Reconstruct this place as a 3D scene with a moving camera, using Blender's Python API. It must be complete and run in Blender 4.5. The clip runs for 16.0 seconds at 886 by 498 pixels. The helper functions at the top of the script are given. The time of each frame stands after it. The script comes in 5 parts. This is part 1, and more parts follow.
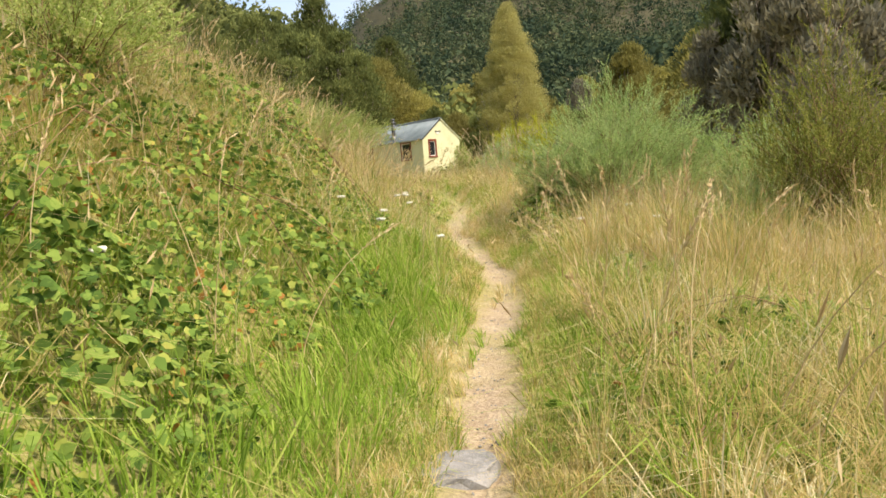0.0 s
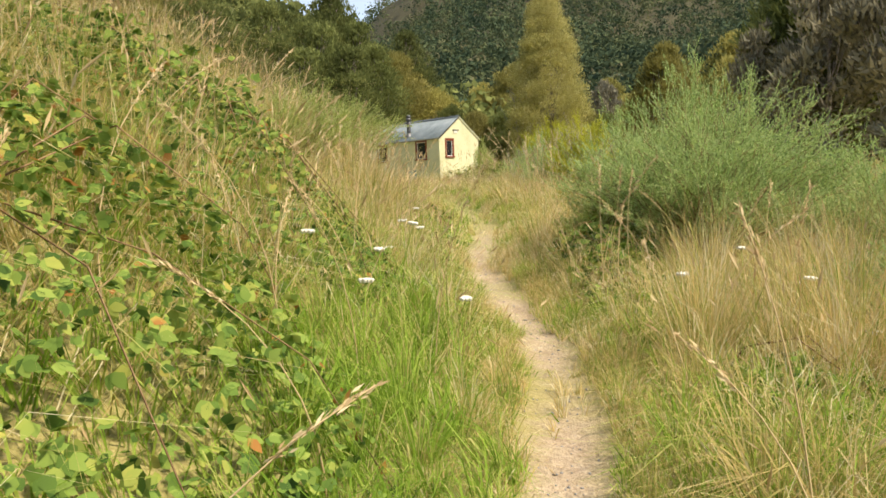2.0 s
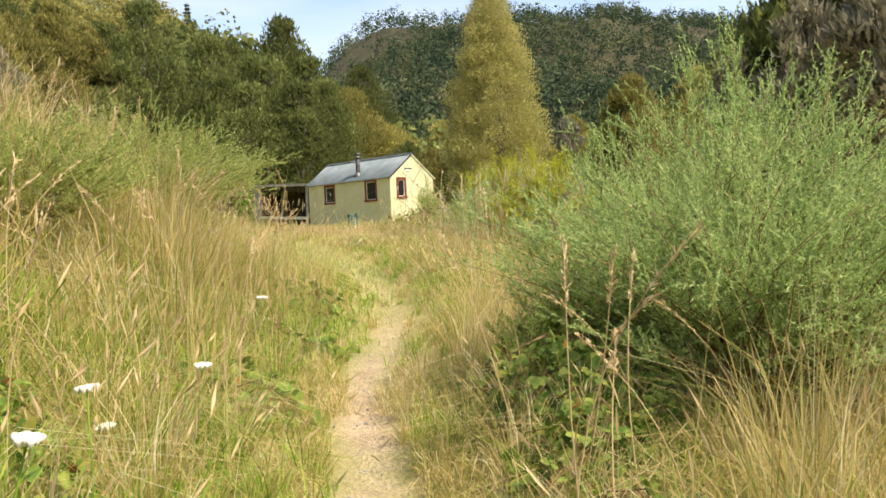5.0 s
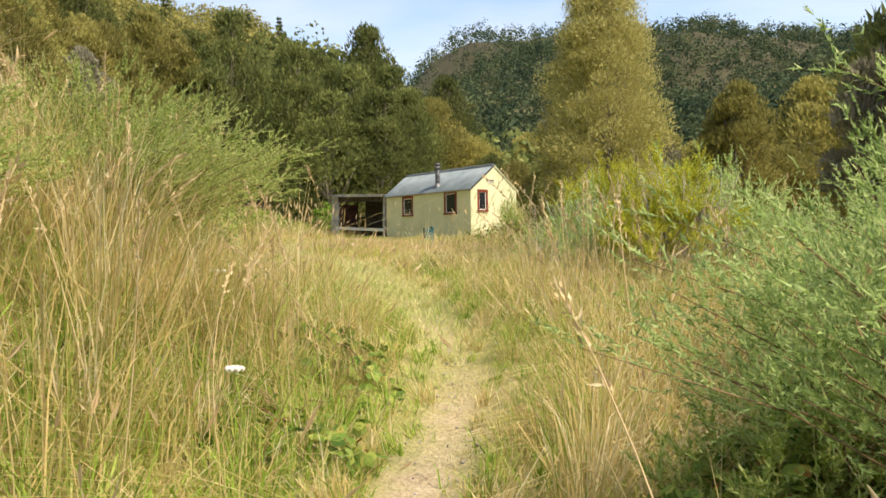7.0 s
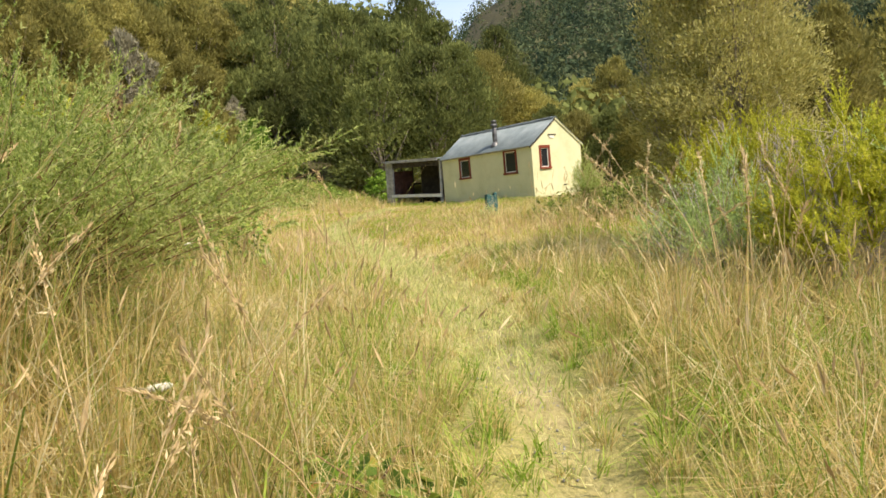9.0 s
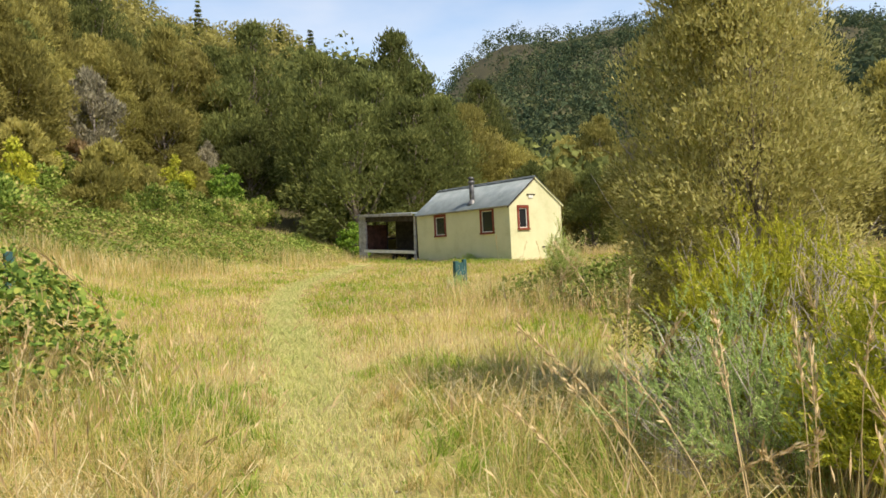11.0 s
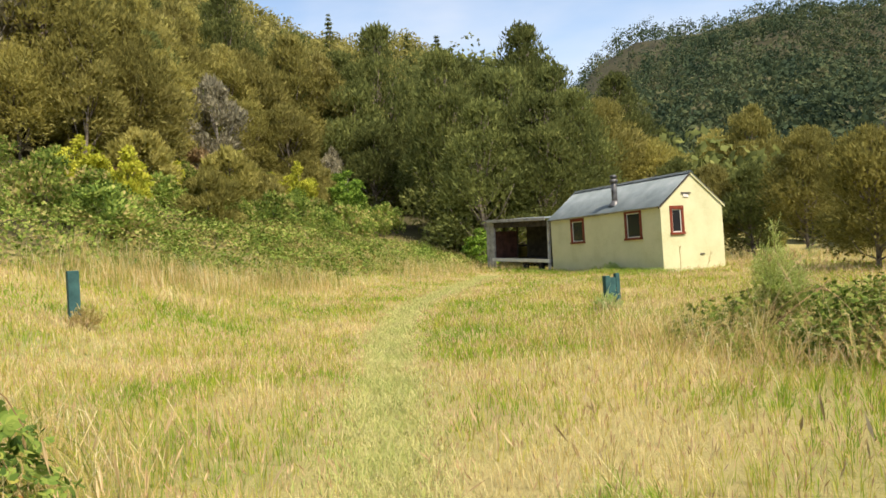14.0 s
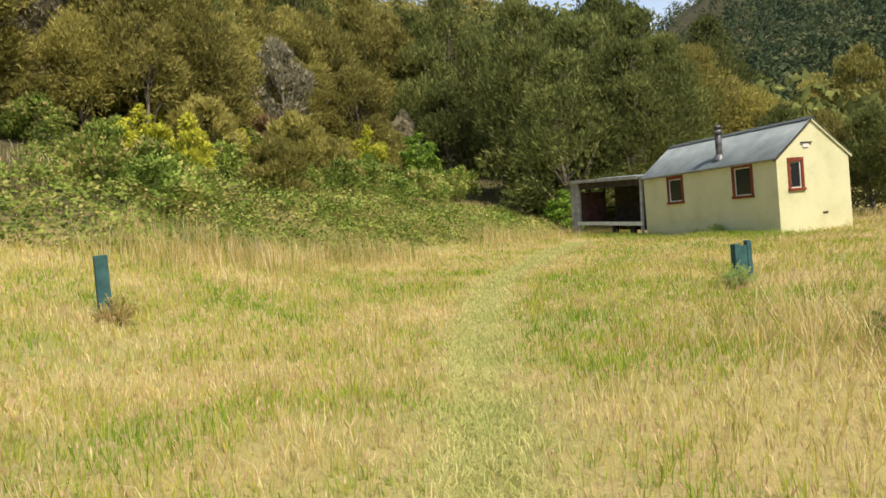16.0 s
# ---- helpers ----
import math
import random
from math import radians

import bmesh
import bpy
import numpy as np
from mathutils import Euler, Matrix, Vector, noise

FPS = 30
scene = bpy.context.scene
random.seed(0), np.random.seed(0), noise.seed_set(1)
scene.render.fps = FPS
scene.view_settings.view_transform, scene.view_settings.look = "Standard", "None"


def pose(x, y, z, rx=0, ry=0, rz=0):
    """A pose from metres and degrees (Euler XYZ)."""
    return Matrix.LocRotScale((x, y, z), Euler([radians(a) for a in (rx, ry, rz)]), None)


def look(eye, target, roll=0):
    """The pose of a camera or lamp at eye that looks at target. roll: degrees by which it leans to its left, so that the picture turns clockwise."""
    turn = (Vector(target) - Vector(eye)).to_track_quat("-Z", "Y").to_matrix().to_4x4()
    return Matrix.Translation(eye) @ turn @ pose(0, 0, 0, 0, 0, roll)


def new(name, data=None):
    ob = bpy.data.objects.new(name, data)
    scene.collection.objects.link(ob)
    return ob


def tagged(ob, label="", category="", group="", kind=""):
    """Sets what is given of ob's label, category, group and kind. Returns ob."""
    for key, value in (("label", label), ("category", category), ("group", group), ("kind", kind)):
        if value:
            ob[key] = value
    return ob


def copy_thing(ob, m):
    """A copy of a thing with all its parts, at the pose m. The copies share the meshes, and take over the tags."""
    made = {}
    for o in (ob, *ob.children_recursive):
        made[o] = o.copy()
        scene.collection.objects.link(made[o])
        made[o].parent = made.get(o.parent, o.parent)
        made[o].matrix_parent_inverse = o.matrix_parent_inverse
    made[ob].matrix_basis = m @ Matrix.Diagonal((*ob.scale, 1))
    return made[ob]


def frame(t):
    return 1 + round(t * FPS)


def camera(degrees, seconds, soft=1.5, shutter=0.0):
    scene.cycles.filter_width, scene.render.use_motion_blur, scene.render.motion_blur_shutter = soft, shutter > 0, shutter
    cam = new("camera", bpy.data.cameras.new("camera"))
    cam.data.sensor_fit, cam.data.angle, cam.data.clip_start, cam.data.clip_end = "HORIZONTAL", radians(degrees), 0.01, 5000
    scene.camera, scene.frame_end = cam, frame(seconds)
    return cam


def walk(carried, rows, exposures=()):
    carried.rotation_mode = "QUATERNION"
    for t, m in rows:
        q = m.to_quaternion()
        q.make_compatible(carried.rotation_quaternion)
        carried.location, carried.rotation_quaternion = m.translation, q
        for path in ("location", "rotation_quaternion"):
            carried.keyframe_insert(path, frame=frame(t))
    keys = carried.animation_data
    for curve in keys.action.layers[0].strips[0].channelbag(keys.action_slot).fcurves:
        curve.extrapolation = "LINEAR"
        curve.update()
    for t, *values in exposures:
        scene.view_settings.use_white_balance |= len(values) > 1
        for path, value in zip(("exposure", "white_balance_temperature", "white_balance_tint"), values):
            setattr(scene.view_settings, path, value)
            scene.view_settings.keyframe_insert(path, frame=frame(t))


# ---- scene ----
# The path: seconds, x, y, z of the eye, then yaw, pitch and lean to the left in degrees.
PATH = [
    (0, 31.945, -28.748, -0.498, 47.05, -4.81, -4.24),
    (0.5, 31.435, -28.334, -0.460, 49.76, -3.51, -4.17),
    (1, 30.963, -27.880, -0.443, 51.98, -2.20, -3.69),
    (1.5, 30.468, -27.490, -0.406, 50.89, -3.71, -2.81),
    (2, 30.056, -27.077, -0.299, 47.99, -4.86, -2.09),
    (2.5, 29.686, -26.651, -0.124, 45.78, -2.71, -3.27),
    (3, 29.234, -26.275, -0.065, 43.83, -0.83, -4.15),
    (3.5, 28.901, -25.760, -0.029, 42.17, -1.80, -3.92),
    (6, 27.284, -23.496, -0.102, 47.67, -1.95, -1.09),
    (6.5, 26.815, -23.145, -0.041, 48.66, -1.56, -0.63),
    (7, 26.447, -22.824, -0.019, 51.43, -0.75, -0.91),
    (7.5, 25.994, -22.482, 0.006, 54.21, -0.61, -1.49),
    (8, 25.517, -22.197, 0.065, 56.48, -2.23, -2.22),
    (8.5, 25.127, -21.988, 0.198, 56.91, -4.49, -4.80),
    (11, 23.605, -20.236, 0.769, 54.71, -0.20, -3.03),
    (11.5, 23.086, -19.886, 0.844, 56.93, -1.41, -2.41),
    (12, 22.666, -19.610, 0.878, 60.67, -1.94, -2.72),
    (12.5, 22.179, -19.364, 0.889, 64.51, -1.42, -3.42),
    (13, 21.735, -19.076, 0.922, 66.60, 0.21, -4.05),
    (13.5, 21.225, -18.786, 0.908, 67.68, 1.21, -4.10),
    (14, 20.622, -18.564, 0.931, 64.67, 0.78, -3.55),
    (14.5, 19.994, -18.319, 0.914, 64.09, -1.74, -3.20),
    (15, 19.400, -18.170, 0.972, 64.76, -4.59, -2.69),
    (15.5, 18.893, -17.956, 1.063, 66.36, -2.32, -3.25),
    (16, 18.372, -17.835, 1.076, 70.66, -1.63, -4.95),
]


def held(x, y, z, yaw, pitch, lean):
    a, b = radians(yaw), radians(pitch)
    eye = Vector((x, y, z))
    return look(eye, eye + Vector((-math.sin(a) * math.cos(b), math.cos(a) * math.cos(b), math.sin(b))), lean)


cam = camera(62.30, 16.0, 1.6)
LIGHTER = [(t, stops + (0.3 if 3 < t < 7 else 0.22 if t < 9 else 0.14), 7100, 11) for t, stops in ((0, 0.9), (1, 0.86), (2.5, 0.85), (3, 0.56), (3.5, 0.84), (6, 0.9), (8, 0.84), (8.5, 0.9), (11, 0.82), (11.5, 1.04), (12.5, 0.98), (14.5, 0.84), (15.5, 0.8), (16, 0.72))]
walk(cam, [(t, held(*row)) for t, *row in PATH], LIGHTER)
# ---- end of camera ----

# ---- world and light ----
SUN = Vector((0.78, 0.24, 1.15)).normalized()
world = bpy.data.worlds.new("world")
scene.world = world
world.use_nodes = True
wn = world.node_tree.nodes
sky = wn.new("ShaderNodeTexSky")
sky.sky_type, sky.sun_disc = "NISHITA", False
sky.sun_elevation = math.asin(SUN.z)
sky.sun_rotation = math.atan2(SUN.x, SUN.y)
sky.air_density, sky.dust_density, sky.ozone_density = 1.0, 1.0, 1.0
wn["Background"].inputs["Strength"].default_value = 0.125
wl = world.node_tree.links
# thin streaks of high cloud all over the sky
aim = wn.new("ShaderNodeTexCoord")
drawn = wn.new("ShaderNodeMapping")
drawn.inputs["Scale"].default_value = (1.6, 2.6, 7.0)
wl.new(aim.outputs["Generated"], drawn.inputs["Vector"])
wisps = wn.new("ShaderNodeTexNoise")
wisps.inputs["Scale"].default_value, wisps.inputs["Detail"].default_value, wisps.inputs["Roughness"].default_value = 1.3, 5.0, 0.5
wl.new(drawn.outputs[0], wisps.inputs["Vector"])
cover = wn.new("ShaderNodeMapRange")
cover.inputs["From Min"].default_value, cover.inputs["From Max"].default_value = 0.42, 0.68
cover.inputs["To Min"].default_value, cover.inputs["To Max"].default_value = 0.0, 0.55
wl.new(wisps.outputs["Fac"], cover.inputs["Value"])
veil = wn.new("ShaderNodeMix")
veil.data_type = "RGBA"
veil.inputs[7].default_value = (3.4, 3.8, 4.5, 1.0)
wl.new(cover.outputs[0], veil.inputs[0])
wl.new(sky.outputs["Color"], veil.inputs[6])
wl.new(veil.outputs[2], wn["Background"].inputs["Color"])
sun_data = bpy.data.lights.new("sun", "SUN")
sun_data.energy, sun_data.angle, sun_data.color = 3.35, radians(4.0), (1.0, 0.92, 0.78)
sun = new("sun", sun_data)
sun.matrix_world = look(SUN * 60, (0, 0, 0))


# ---- materials ----
def material(name, rough=0.9):
    m = bpy.data.materials.new(name)
    m.use_nodes = True
    b = m.node_tree.nodes["Principled BSDF"]
    b.inputs["Roughness"].default_value = rough
    b.inputs["Specular IOR Level"].default_value = 0.25
    return m, m.node_tree.nodes, m.node_tree.links, b


def rgb(c):
    return (c[0], c[1], c[2], 1.0)


def ramp(nodes, links, fac, stops):
    r = nodes.new("ShaderNodeValToRGB")
    el = r.color_ramp.elements
    while len(el) < len(stops):
        el.new(0.5)
    for e, (p, c) in zip(el, stops):
        e.position, e.color = p, rgb(c)
    links.new(fac, r.inputs["Fac"])
    return r.outputs["Color"]


def noise_tex(nodes, links, scale, detail=4.0, coord=None, rough=0.6):
    n = nodes.new("ShaderNodeTexNoise")
    n.inputs["Scale"].default_value, n.inputs["Detail"].default_value, n.inputs["Roughness"].default_value = scale, detail, rough
    if coord is None:
        g = nodes.new("ShaderNodeNewGeometry")
        coord = g.outputs["Position"]
    links.new(coord, n.inputs["Vector"])
    return n.outputs["Fac"]


def mixed(nodes, links, fac, a, b, blend="MIX"):
    m = nodes.new("ShaderNodeMix")
    m.data_type, m.blend_type = "RGBA", blend
    for socket, v in ((m.inputs[0], fac), (m.inputs[6], a), (m.inputs[7], b)):
        if isinstance(v, (int, float)):
            socket.default_value = v
        elif isinstance(v, tuple):
            socket.default_value = rgb(v)
        else:
            links.new(v, socket)
    return m.outputs[2]


def bumped(nodes, links, bsdf, height, strength, dist=0.01):
    b = nodes.new("ShaderNodeBump")
    b.inputs["Strength"].default_value, b.inputs["Distance"].default_value = strength, dist
    links.new(height, b.inputs["Height"])
    links.new(b.outputs["Normal"], bsdf.inputs["Normal"])


def leafy(name, stops, patch=0.6, patch_scale=0.5, through_light=0.3, whole=0.25, grain=1.0):
    """Leaves and blades: each island its own tint, patches over the place, whole plants lighter or darker."""
    m, nodes, links, b = material(name, 0.85)
    b.inputs["Specular IOR Level"].default_value = 0.08
    g = nodes.new("ShaderNodeNewGeometry")
    n = noise_tex(nodes, links, patch_scale, 3.0)
    f = nodes.new("ShaderNodeMath")
    f.operation = "MULTIPLY_ADD"
    links.new(n, f.inputs[0])
    f.inputs[1].default_value, f.inputs[2].default_value = 2.4 * patch, -1.2 * patch + 0.5 - 0.5 * grain
    a = nodes.new("ShaderNodeMath")
    a.operation, a.use_clamp = "MULTIPLY_ADD", True
    links.new(g.outputs["Random Per Island"], a.inputs[0])
    a.inputs[1].default_value = grain
    links.new(f.outputs[0], a.inputs[2])
    col = ramp(nodes, links, a.outputs[0], stops)
    o = nodes.new("ShaderNodeObjectInfo")
    h = nodes.new("ShaderNodeHueSaturation")
    v = nodes.new("ShaderNodeMapRange")
    v.inputs["To Min"].default_value, v.inputs["To Max"].default_value = 1 - whole, 1 + whole
    links.new(o.outputs["Random"], v.inputs["Value"])
    links.new(v.outputs[0], h.inputs["Value"])
    links.new(col, h.inputs["Color"])
    links.new(h.outputs[0], b.inputs["Base Color"])
    t = nodes.new("ShaderNodeBsdfTranslucent")
    links.new(h.outputs[0], t.inputs["Color"])
    mix = nodes.new("ShaderNodeMixShader")
    mix.inputs[0].default_value = through_light
    links.new(b.outputs[0], mix.inputs[1])
    links.new(t.outputs[0], mix.inputs[2])
    links.new(mix.outputs[0], nodes["Material Output"].inputs["Surface"])
    return m


def mottled(name, stops, scale=6.0, fine=60.0, rough=0.85, bump=0.3, metal=0.0, dist=0.01):
    m, nodes, links, b = material(name, rough)
    n1, n2 = noise_tex(nodes, links, scale, 5.0), noise_tex(nodes, links, fine, 4.0)
    fac = nodes.new("ShaderNodeMath")
    fac.operation = "MULTIPLY_ADD"
    links.new(n2, fac.inputs[0])
    fac.inputs[1].default_value = 0.35
    sub = nodes.new("ShaderNodeMath")
    sub.operation = "SUBTRACT"
    links.new(n1, sub.inputs[0])
    sub.inputs[1].default_value = 0.175
    links.new(sub.outputs[0], fac.inputs[2])
    col = ramp(nodes, links, fac.outputs[0], stops)
    links.new(col, b.inputs["Base Color"])
    b.inputs["Metallic"].default_value = metal
    bumped(nodes, links, b, n2, bump, dist)
    return m


def ground_material():
    m, nodes, links, b = material("meadow_soil", 0.95)
    a = nodes.new("ShaderNodeAttribute")
    a.attribute_name = "trod"
    n1, n2, n3 = (noise_tex(nodes, links, s, 5.0) for s in (0.5, 4.0, 45.0))
    thatch = ramp(nodes, links, n1, [(0.3, (0.18, 0.23, 0.05)), (0.5, (0.35, 0.31, 0.10)), (0.7, (0.42, 0.32, 0.13))])
    thatch = mixed(nodes, links, 0.5, thatch, ramp(nodes, links, n3, [(0.3, (0.12, 0.11, 0.045)), (0.7, (0.46, 0.38, 0.18))]))
    soil = ramp(nodes, links, n2, [(0.3, (0.30, 0.21, 0.13)), (0.6, (0.46, 0.35, 0.23)), (0.75, (0.55, 0.45, 0.31))])
    soil = mixed(nodes, links, 0.35, soil, ramp(nodes, links, n3, [(0.35, (0.16, 0.11, 0.07)), (0.65, (0.60, 0.50, 0.36))]))
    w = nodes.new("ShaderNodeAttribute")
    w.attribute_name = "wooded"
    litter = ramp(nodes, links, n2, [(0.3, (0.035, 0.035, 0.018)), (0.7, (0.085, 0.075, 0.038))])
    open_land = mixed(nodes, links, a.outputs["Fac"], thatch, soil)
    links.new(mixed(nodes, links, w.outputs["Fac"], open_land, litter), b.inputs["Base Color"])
    bumped(nodes, links, b, n3, 0.8, 0.03)
    return m


MAT = {}
MAT["ground"] = ground_material()
MAT["straw"] = leafy("straw_grass", [(0.0, (0.24, 0.31, 0.06)), (0.22, (0.44, 0.40, 0.13)), (0.55, (0.62, 0.46, 0.20)), (0.85, (0.70, 0.58, 0.31)), (1.0, (0.78, 0.70, 0.46))], 0.7, 1.9, 0.45, 0.0)
MAT["meadow"] = leafy("meadow_grass", [(0.0, (0.20, 0.34, 0.035)), (0.33, (0.37, 0.45, 0.055)), (0.6, (0.51, 0.48, 0.10)), (0.85, (0.55, 0.40, 0.16)), (1.0, (0.76, 0.66, 0.36))], 1.7, 0.45, 0.45, 0.0)
MAT["lush"] = leafy("lush_grass", [(0.0, (0.15, 0.26, 0.03)), (0.5, (0.27, 0.40, 0.055)), (0.85, (0.42, 0.51, 0.11)), (1.0, (0.56, 0.50, 0.20))], 0.6, 1.8, 0.45, 0.0)
MAT["trodden"] = leafy("trodden_grass", [(0.0, (0.37, 0.45, 0.14)), (0.5, (0.54, 0.54, 0.21)), (1.0, (0.70, 0.64, 0.34))], 0.5, 0.9, 0.45, 0.0)
MAT["seed"] = leafy("seed_heads", [(0.0, (0.45, 0.32, 0.17)), (0.5, (0.62, 0.47, 0.26)), (1.0, (0.72, 0.60, 0.38))], 0.3, 0.8, 0.3, 0.0)
MAT["pink"] = leafy("ripe_grass_heads", [(0.0, (0.46, 0.30, 0.17)), (0.5, (0.60, 0.43, 0.26)), (1.0, (0.72, 0.58, 0.37))], 0.3, 0.8, 0.3, 0.0)
MAT["bramble"] = leafy("bramble_leaf", [(0.0, (0.07, 0.13, 0.03)), (0.35, (0.17, 0.27, 0.055)), (0.75, (0.29, 0.38, 0.085)), (0.95, (0.40, 0.43, 0.10)), (0.99, (0.50, 0.40, 0.10)), (1.0, (0.42, 0.20, 0.06))], 0.35, 1.4, 0.4, 0.1)
MAT["cane"] = mottled("bramble_cane", [(0.3, (0.14, 0.07, 0.035)), (0.7, (0.30, 0.20, 0.10))], 8, 60)
MAT["broom"] = leafy("broom_leaf", [(0.0, (0.22, 0.32, 0.10)), (0.5, (0.44, 0.57, 0.21)), (1.0, (0.64, 0.72, 0.34))], 0.4, 1.6, 0.5, 0.1)
MAT["pale_broom"] = leafy("pale_broom_leaf", [(0.0, (0.24, 0.32, 0.07)), (0.5, (0.45, 0.54, 0.16)), (1.0, (0.66, 0.66, 0.30))], 0.4, 1.6, 0.5, 0.1)
MAT["yellow_broom"] = leafy("yellow_green_leaf", [(0.0, (0.28, 0.32, 0.04)), (0.6, (0.52, 0.53, 0.07)), (1.0, (0.66, 0.61, 0.10))], 0.2, 1.0, 0.45, 0.1)
MAT["yellow_shrub"] = leafy("yellowish_shrub_leaf", [(0.0, (0.14, 0.17, 0.04)), (0.5, (0.28, 0.31, 0.07)), (1.0, (0.44, 0.42, 0.12))], 0.4, 1.4, 0.4, 0.1)
MAT["kanuka"] = leafy("olive_leaf", [(0.0, (0.17, 0.16, 0.045)), (0.5, (0.32, 0.295, 0.085)), (1.0, (0.48, 0.43, 0.155))], 0.6, 0.3, 0.45, 0.3, 0.55)
MAT["dark_leaf"] = leafy("dark_leaf", [(0.0, (0.075, 0.088, 0.03)), (0.6, (0.165, 0.19, 0.06)), (1.0, (0.29, 0.30, 0.10))], 0.6, 0.3, 0.45, 0.28, 0.55)
MAT["bright_leaf"] = leafy("bright_leaf", [(0.0, (0.07, 0.14, 0.025)), (0.5, (0.16, 0.28, 0.04)), (1.0, (0.30, 0.42, 0.07))], 0.3, 0.4, 0.3, 0.2)
MAT["grey_leaf"] = leafy("grey_leaf", [(0.0, (0.17, 0.155, 0.11)), (0.5, (0.30, 0.28, 0.19)), (1.0, (0.44, 0.40, 0.29))], 0.5, 0.3, 0.3, 0.2, 0.6)
# distance haze is put into this leaf colour as a darker, bluish green
MAT["hazed_leaf"] = leafy("hazed_canopy_leaf", [(0.0, (0.030, 0.052, 0.034)), (0.45, (0.060, 0.088, 0.045)), (0.8, (0.115, 0.135, 0.06)), (1.0, (0.175, 0.165, 0.09))], 1.3, 0.1, 0.3, 0.0, 0.3)
MAT["slope_leaf"] = leafy("slope_leaf", [(0.0, (0.10, 0.16, 0.035)), (0.45, (0.22, 0.31, 0.06)), (0.8, (0.35, 0.40, 0.10)), (1.0, (0.46, 0.38, 0.16))], 0.9, 0.7, 0.4, 0.2)
MAT["sapling_leaf"] = leafy("sapling_leaf", [(0.0, (0.27, 0.26, 0.08)), (0.5, (0.46, 0.43, 0.15)), (1.0, (0.60, 0.55, 0.25))], 0.35, 0.8, 0.45, 0.0)
MAT["russet_leaf"] = leafy("russet_leaf", [(0.0, (0.10, 0.07, 0.035)), (0.5, (0.22, 0.15, 0.07)), (1.0, (0.36, 0.27, 0.15))], 0.4, 0.5, 0.35, 0.2)
MAT["bark"] = mottled("bark", [(0.3, (0.09, 0.07, 0.055)), (0.7, (0.28, 0.24, 0.20))], 5, 40, 0.9, 0.6)
MAT["dead"] = mottled("dead_twig", [(0.3, (0.24, 0.21, 0.18)), (0.7, (0.45, 0.40, 0.35))], 8, 50)
MAT["flower"] = mottled("white_flower", [(0.3, (0.58, 0.55, 0.46)), (0.7, (0.76, 0.74, 0.66))], 20, 90)
MAT["cream"] = mottled("cream_plaster", [(0.25, (0.50, 0.49, 0.29)), (0.5, (0.59, 0.58, 0.37)), (0.75, (0.64, 0.62, 0.41))], 1.2, 14, 0.8, 0.25)
MAT["red"] = mottled("red_paint", [(0.3, (0.13, 0.028, 0.016)), (0.7, (0.23, 0.055, 0.03))], 5, 60, 0.6, 0.2)
MAT["white_trim"] = mottled("white_trim", [(0.3, (0.60, 0.58, 0.53)), (0.7, (0.78, 0.76, 0.7))], 5, 60, 0.6, 0.2)
MAT["roof"] = mottled("galvanised_roof", [(0.25, (0.13, 0.16, 0.17)), (0.55, (0.19, 0.225, 0.235)), (0.8, (0.26, 0.285, 0.295))], 1.5, 20, 0.7, 0.1, 0.1)
MAT["flue"] = mottled("flue_metal", [(0.3, (0.05, 0.05, 0.052)), (0.7, (0.17, 0.17, 0.175))], 6, 40, 0.5, 0.1, 0.5)
MAT["grey_wood"] = mottled("weathered_wood", [(0.3, (0.22, 0.21, 0.20)), (0.7, (0.50, 0.48, 0.45))], 4, 50, 0.9, 0.4)
MAT["rust"] = mottled("rust_brown_iron", [(0.3, (0.05, 0.022, 0.016)), (0.7, (0.13, 0.06, 0.045))], 3, 40, 0.8, 0.3)
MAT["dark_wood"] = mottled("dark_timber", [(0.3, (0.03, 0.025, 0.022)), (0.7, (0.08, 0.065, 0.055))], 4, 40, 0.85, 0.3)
MAT["teal"] = mottled("teal_paint", [(0.3, (0.018, 0.06, 0.065)), (0.7, (0.045, 0.125, 0.125))], 6, 50, 0.7, 0.25)
MAT["stone"] = mottled("grey_stone", [(0.3, (0.15, 0.145, 0.14)), (0.7, (0.34, 0.32, 0.30))], 8, 60, 0.9, 0.6)


def glass_material():
    m, nodes, links, b = material("window_glass", 0.06)
    b.inputs["Base Color"].default_value = rgb((0.02, 0.022, 0.025))
    b.inputs["Specular IOR Level"].default_value = 0.5
    return m


MAT["glass"] = glass_material()

# ---- mesh helpers ----
rng = np.random.default_rng(7)


def tri_mesh(name, v, f, mat, smooth=False):
    v, f = np.asarray(v, np.float32), np.asarray(f, np.int32)
    me = bpy.data.meshes.new(name)
    me.vertices.add(len(v))
    me.vertices.foreach_set("co", v.ravel())
    me.loops.add(f.size)
    me.loops.foreach_set("vertex_index", f.ravel())
    me.polygons.add(len(f))
    me.polygons.foreach_set("loop_start", np.arange(0, f.size, f.shape[1], dtype=np.int32))
    me.update(calc_edges=True)
    if smooth:
        me.polygons.foreach_set("use_smooth", np.ones(len(f), bool))
    me.materials.append(mat)
    return me


def part(name, data, mat=None, parent=None, label=""):
    """A mesh (bmesh or mesh data) as ONE object under its thing."""
    if isinstance(data, bmesh.types.BMesh):
        me = bpy.data.meshes.new(name)
        data.normal_update()
        data.to_mesh(me)
        data.free()
        me.materials.append(mat)
        data = me
    ob = new(name, data)
    ob.parent = parent
    return tagged(ob, label)


def thing(name, at, label, category, group="", kind=""):
    ob = new(name)
    ob.empty_display_size = 0.1
    ob.matrix_basis = at if isinstance(at, Matrix) else Matrix.Translation(at)
    return tagged(ob, label, category, group, kind)


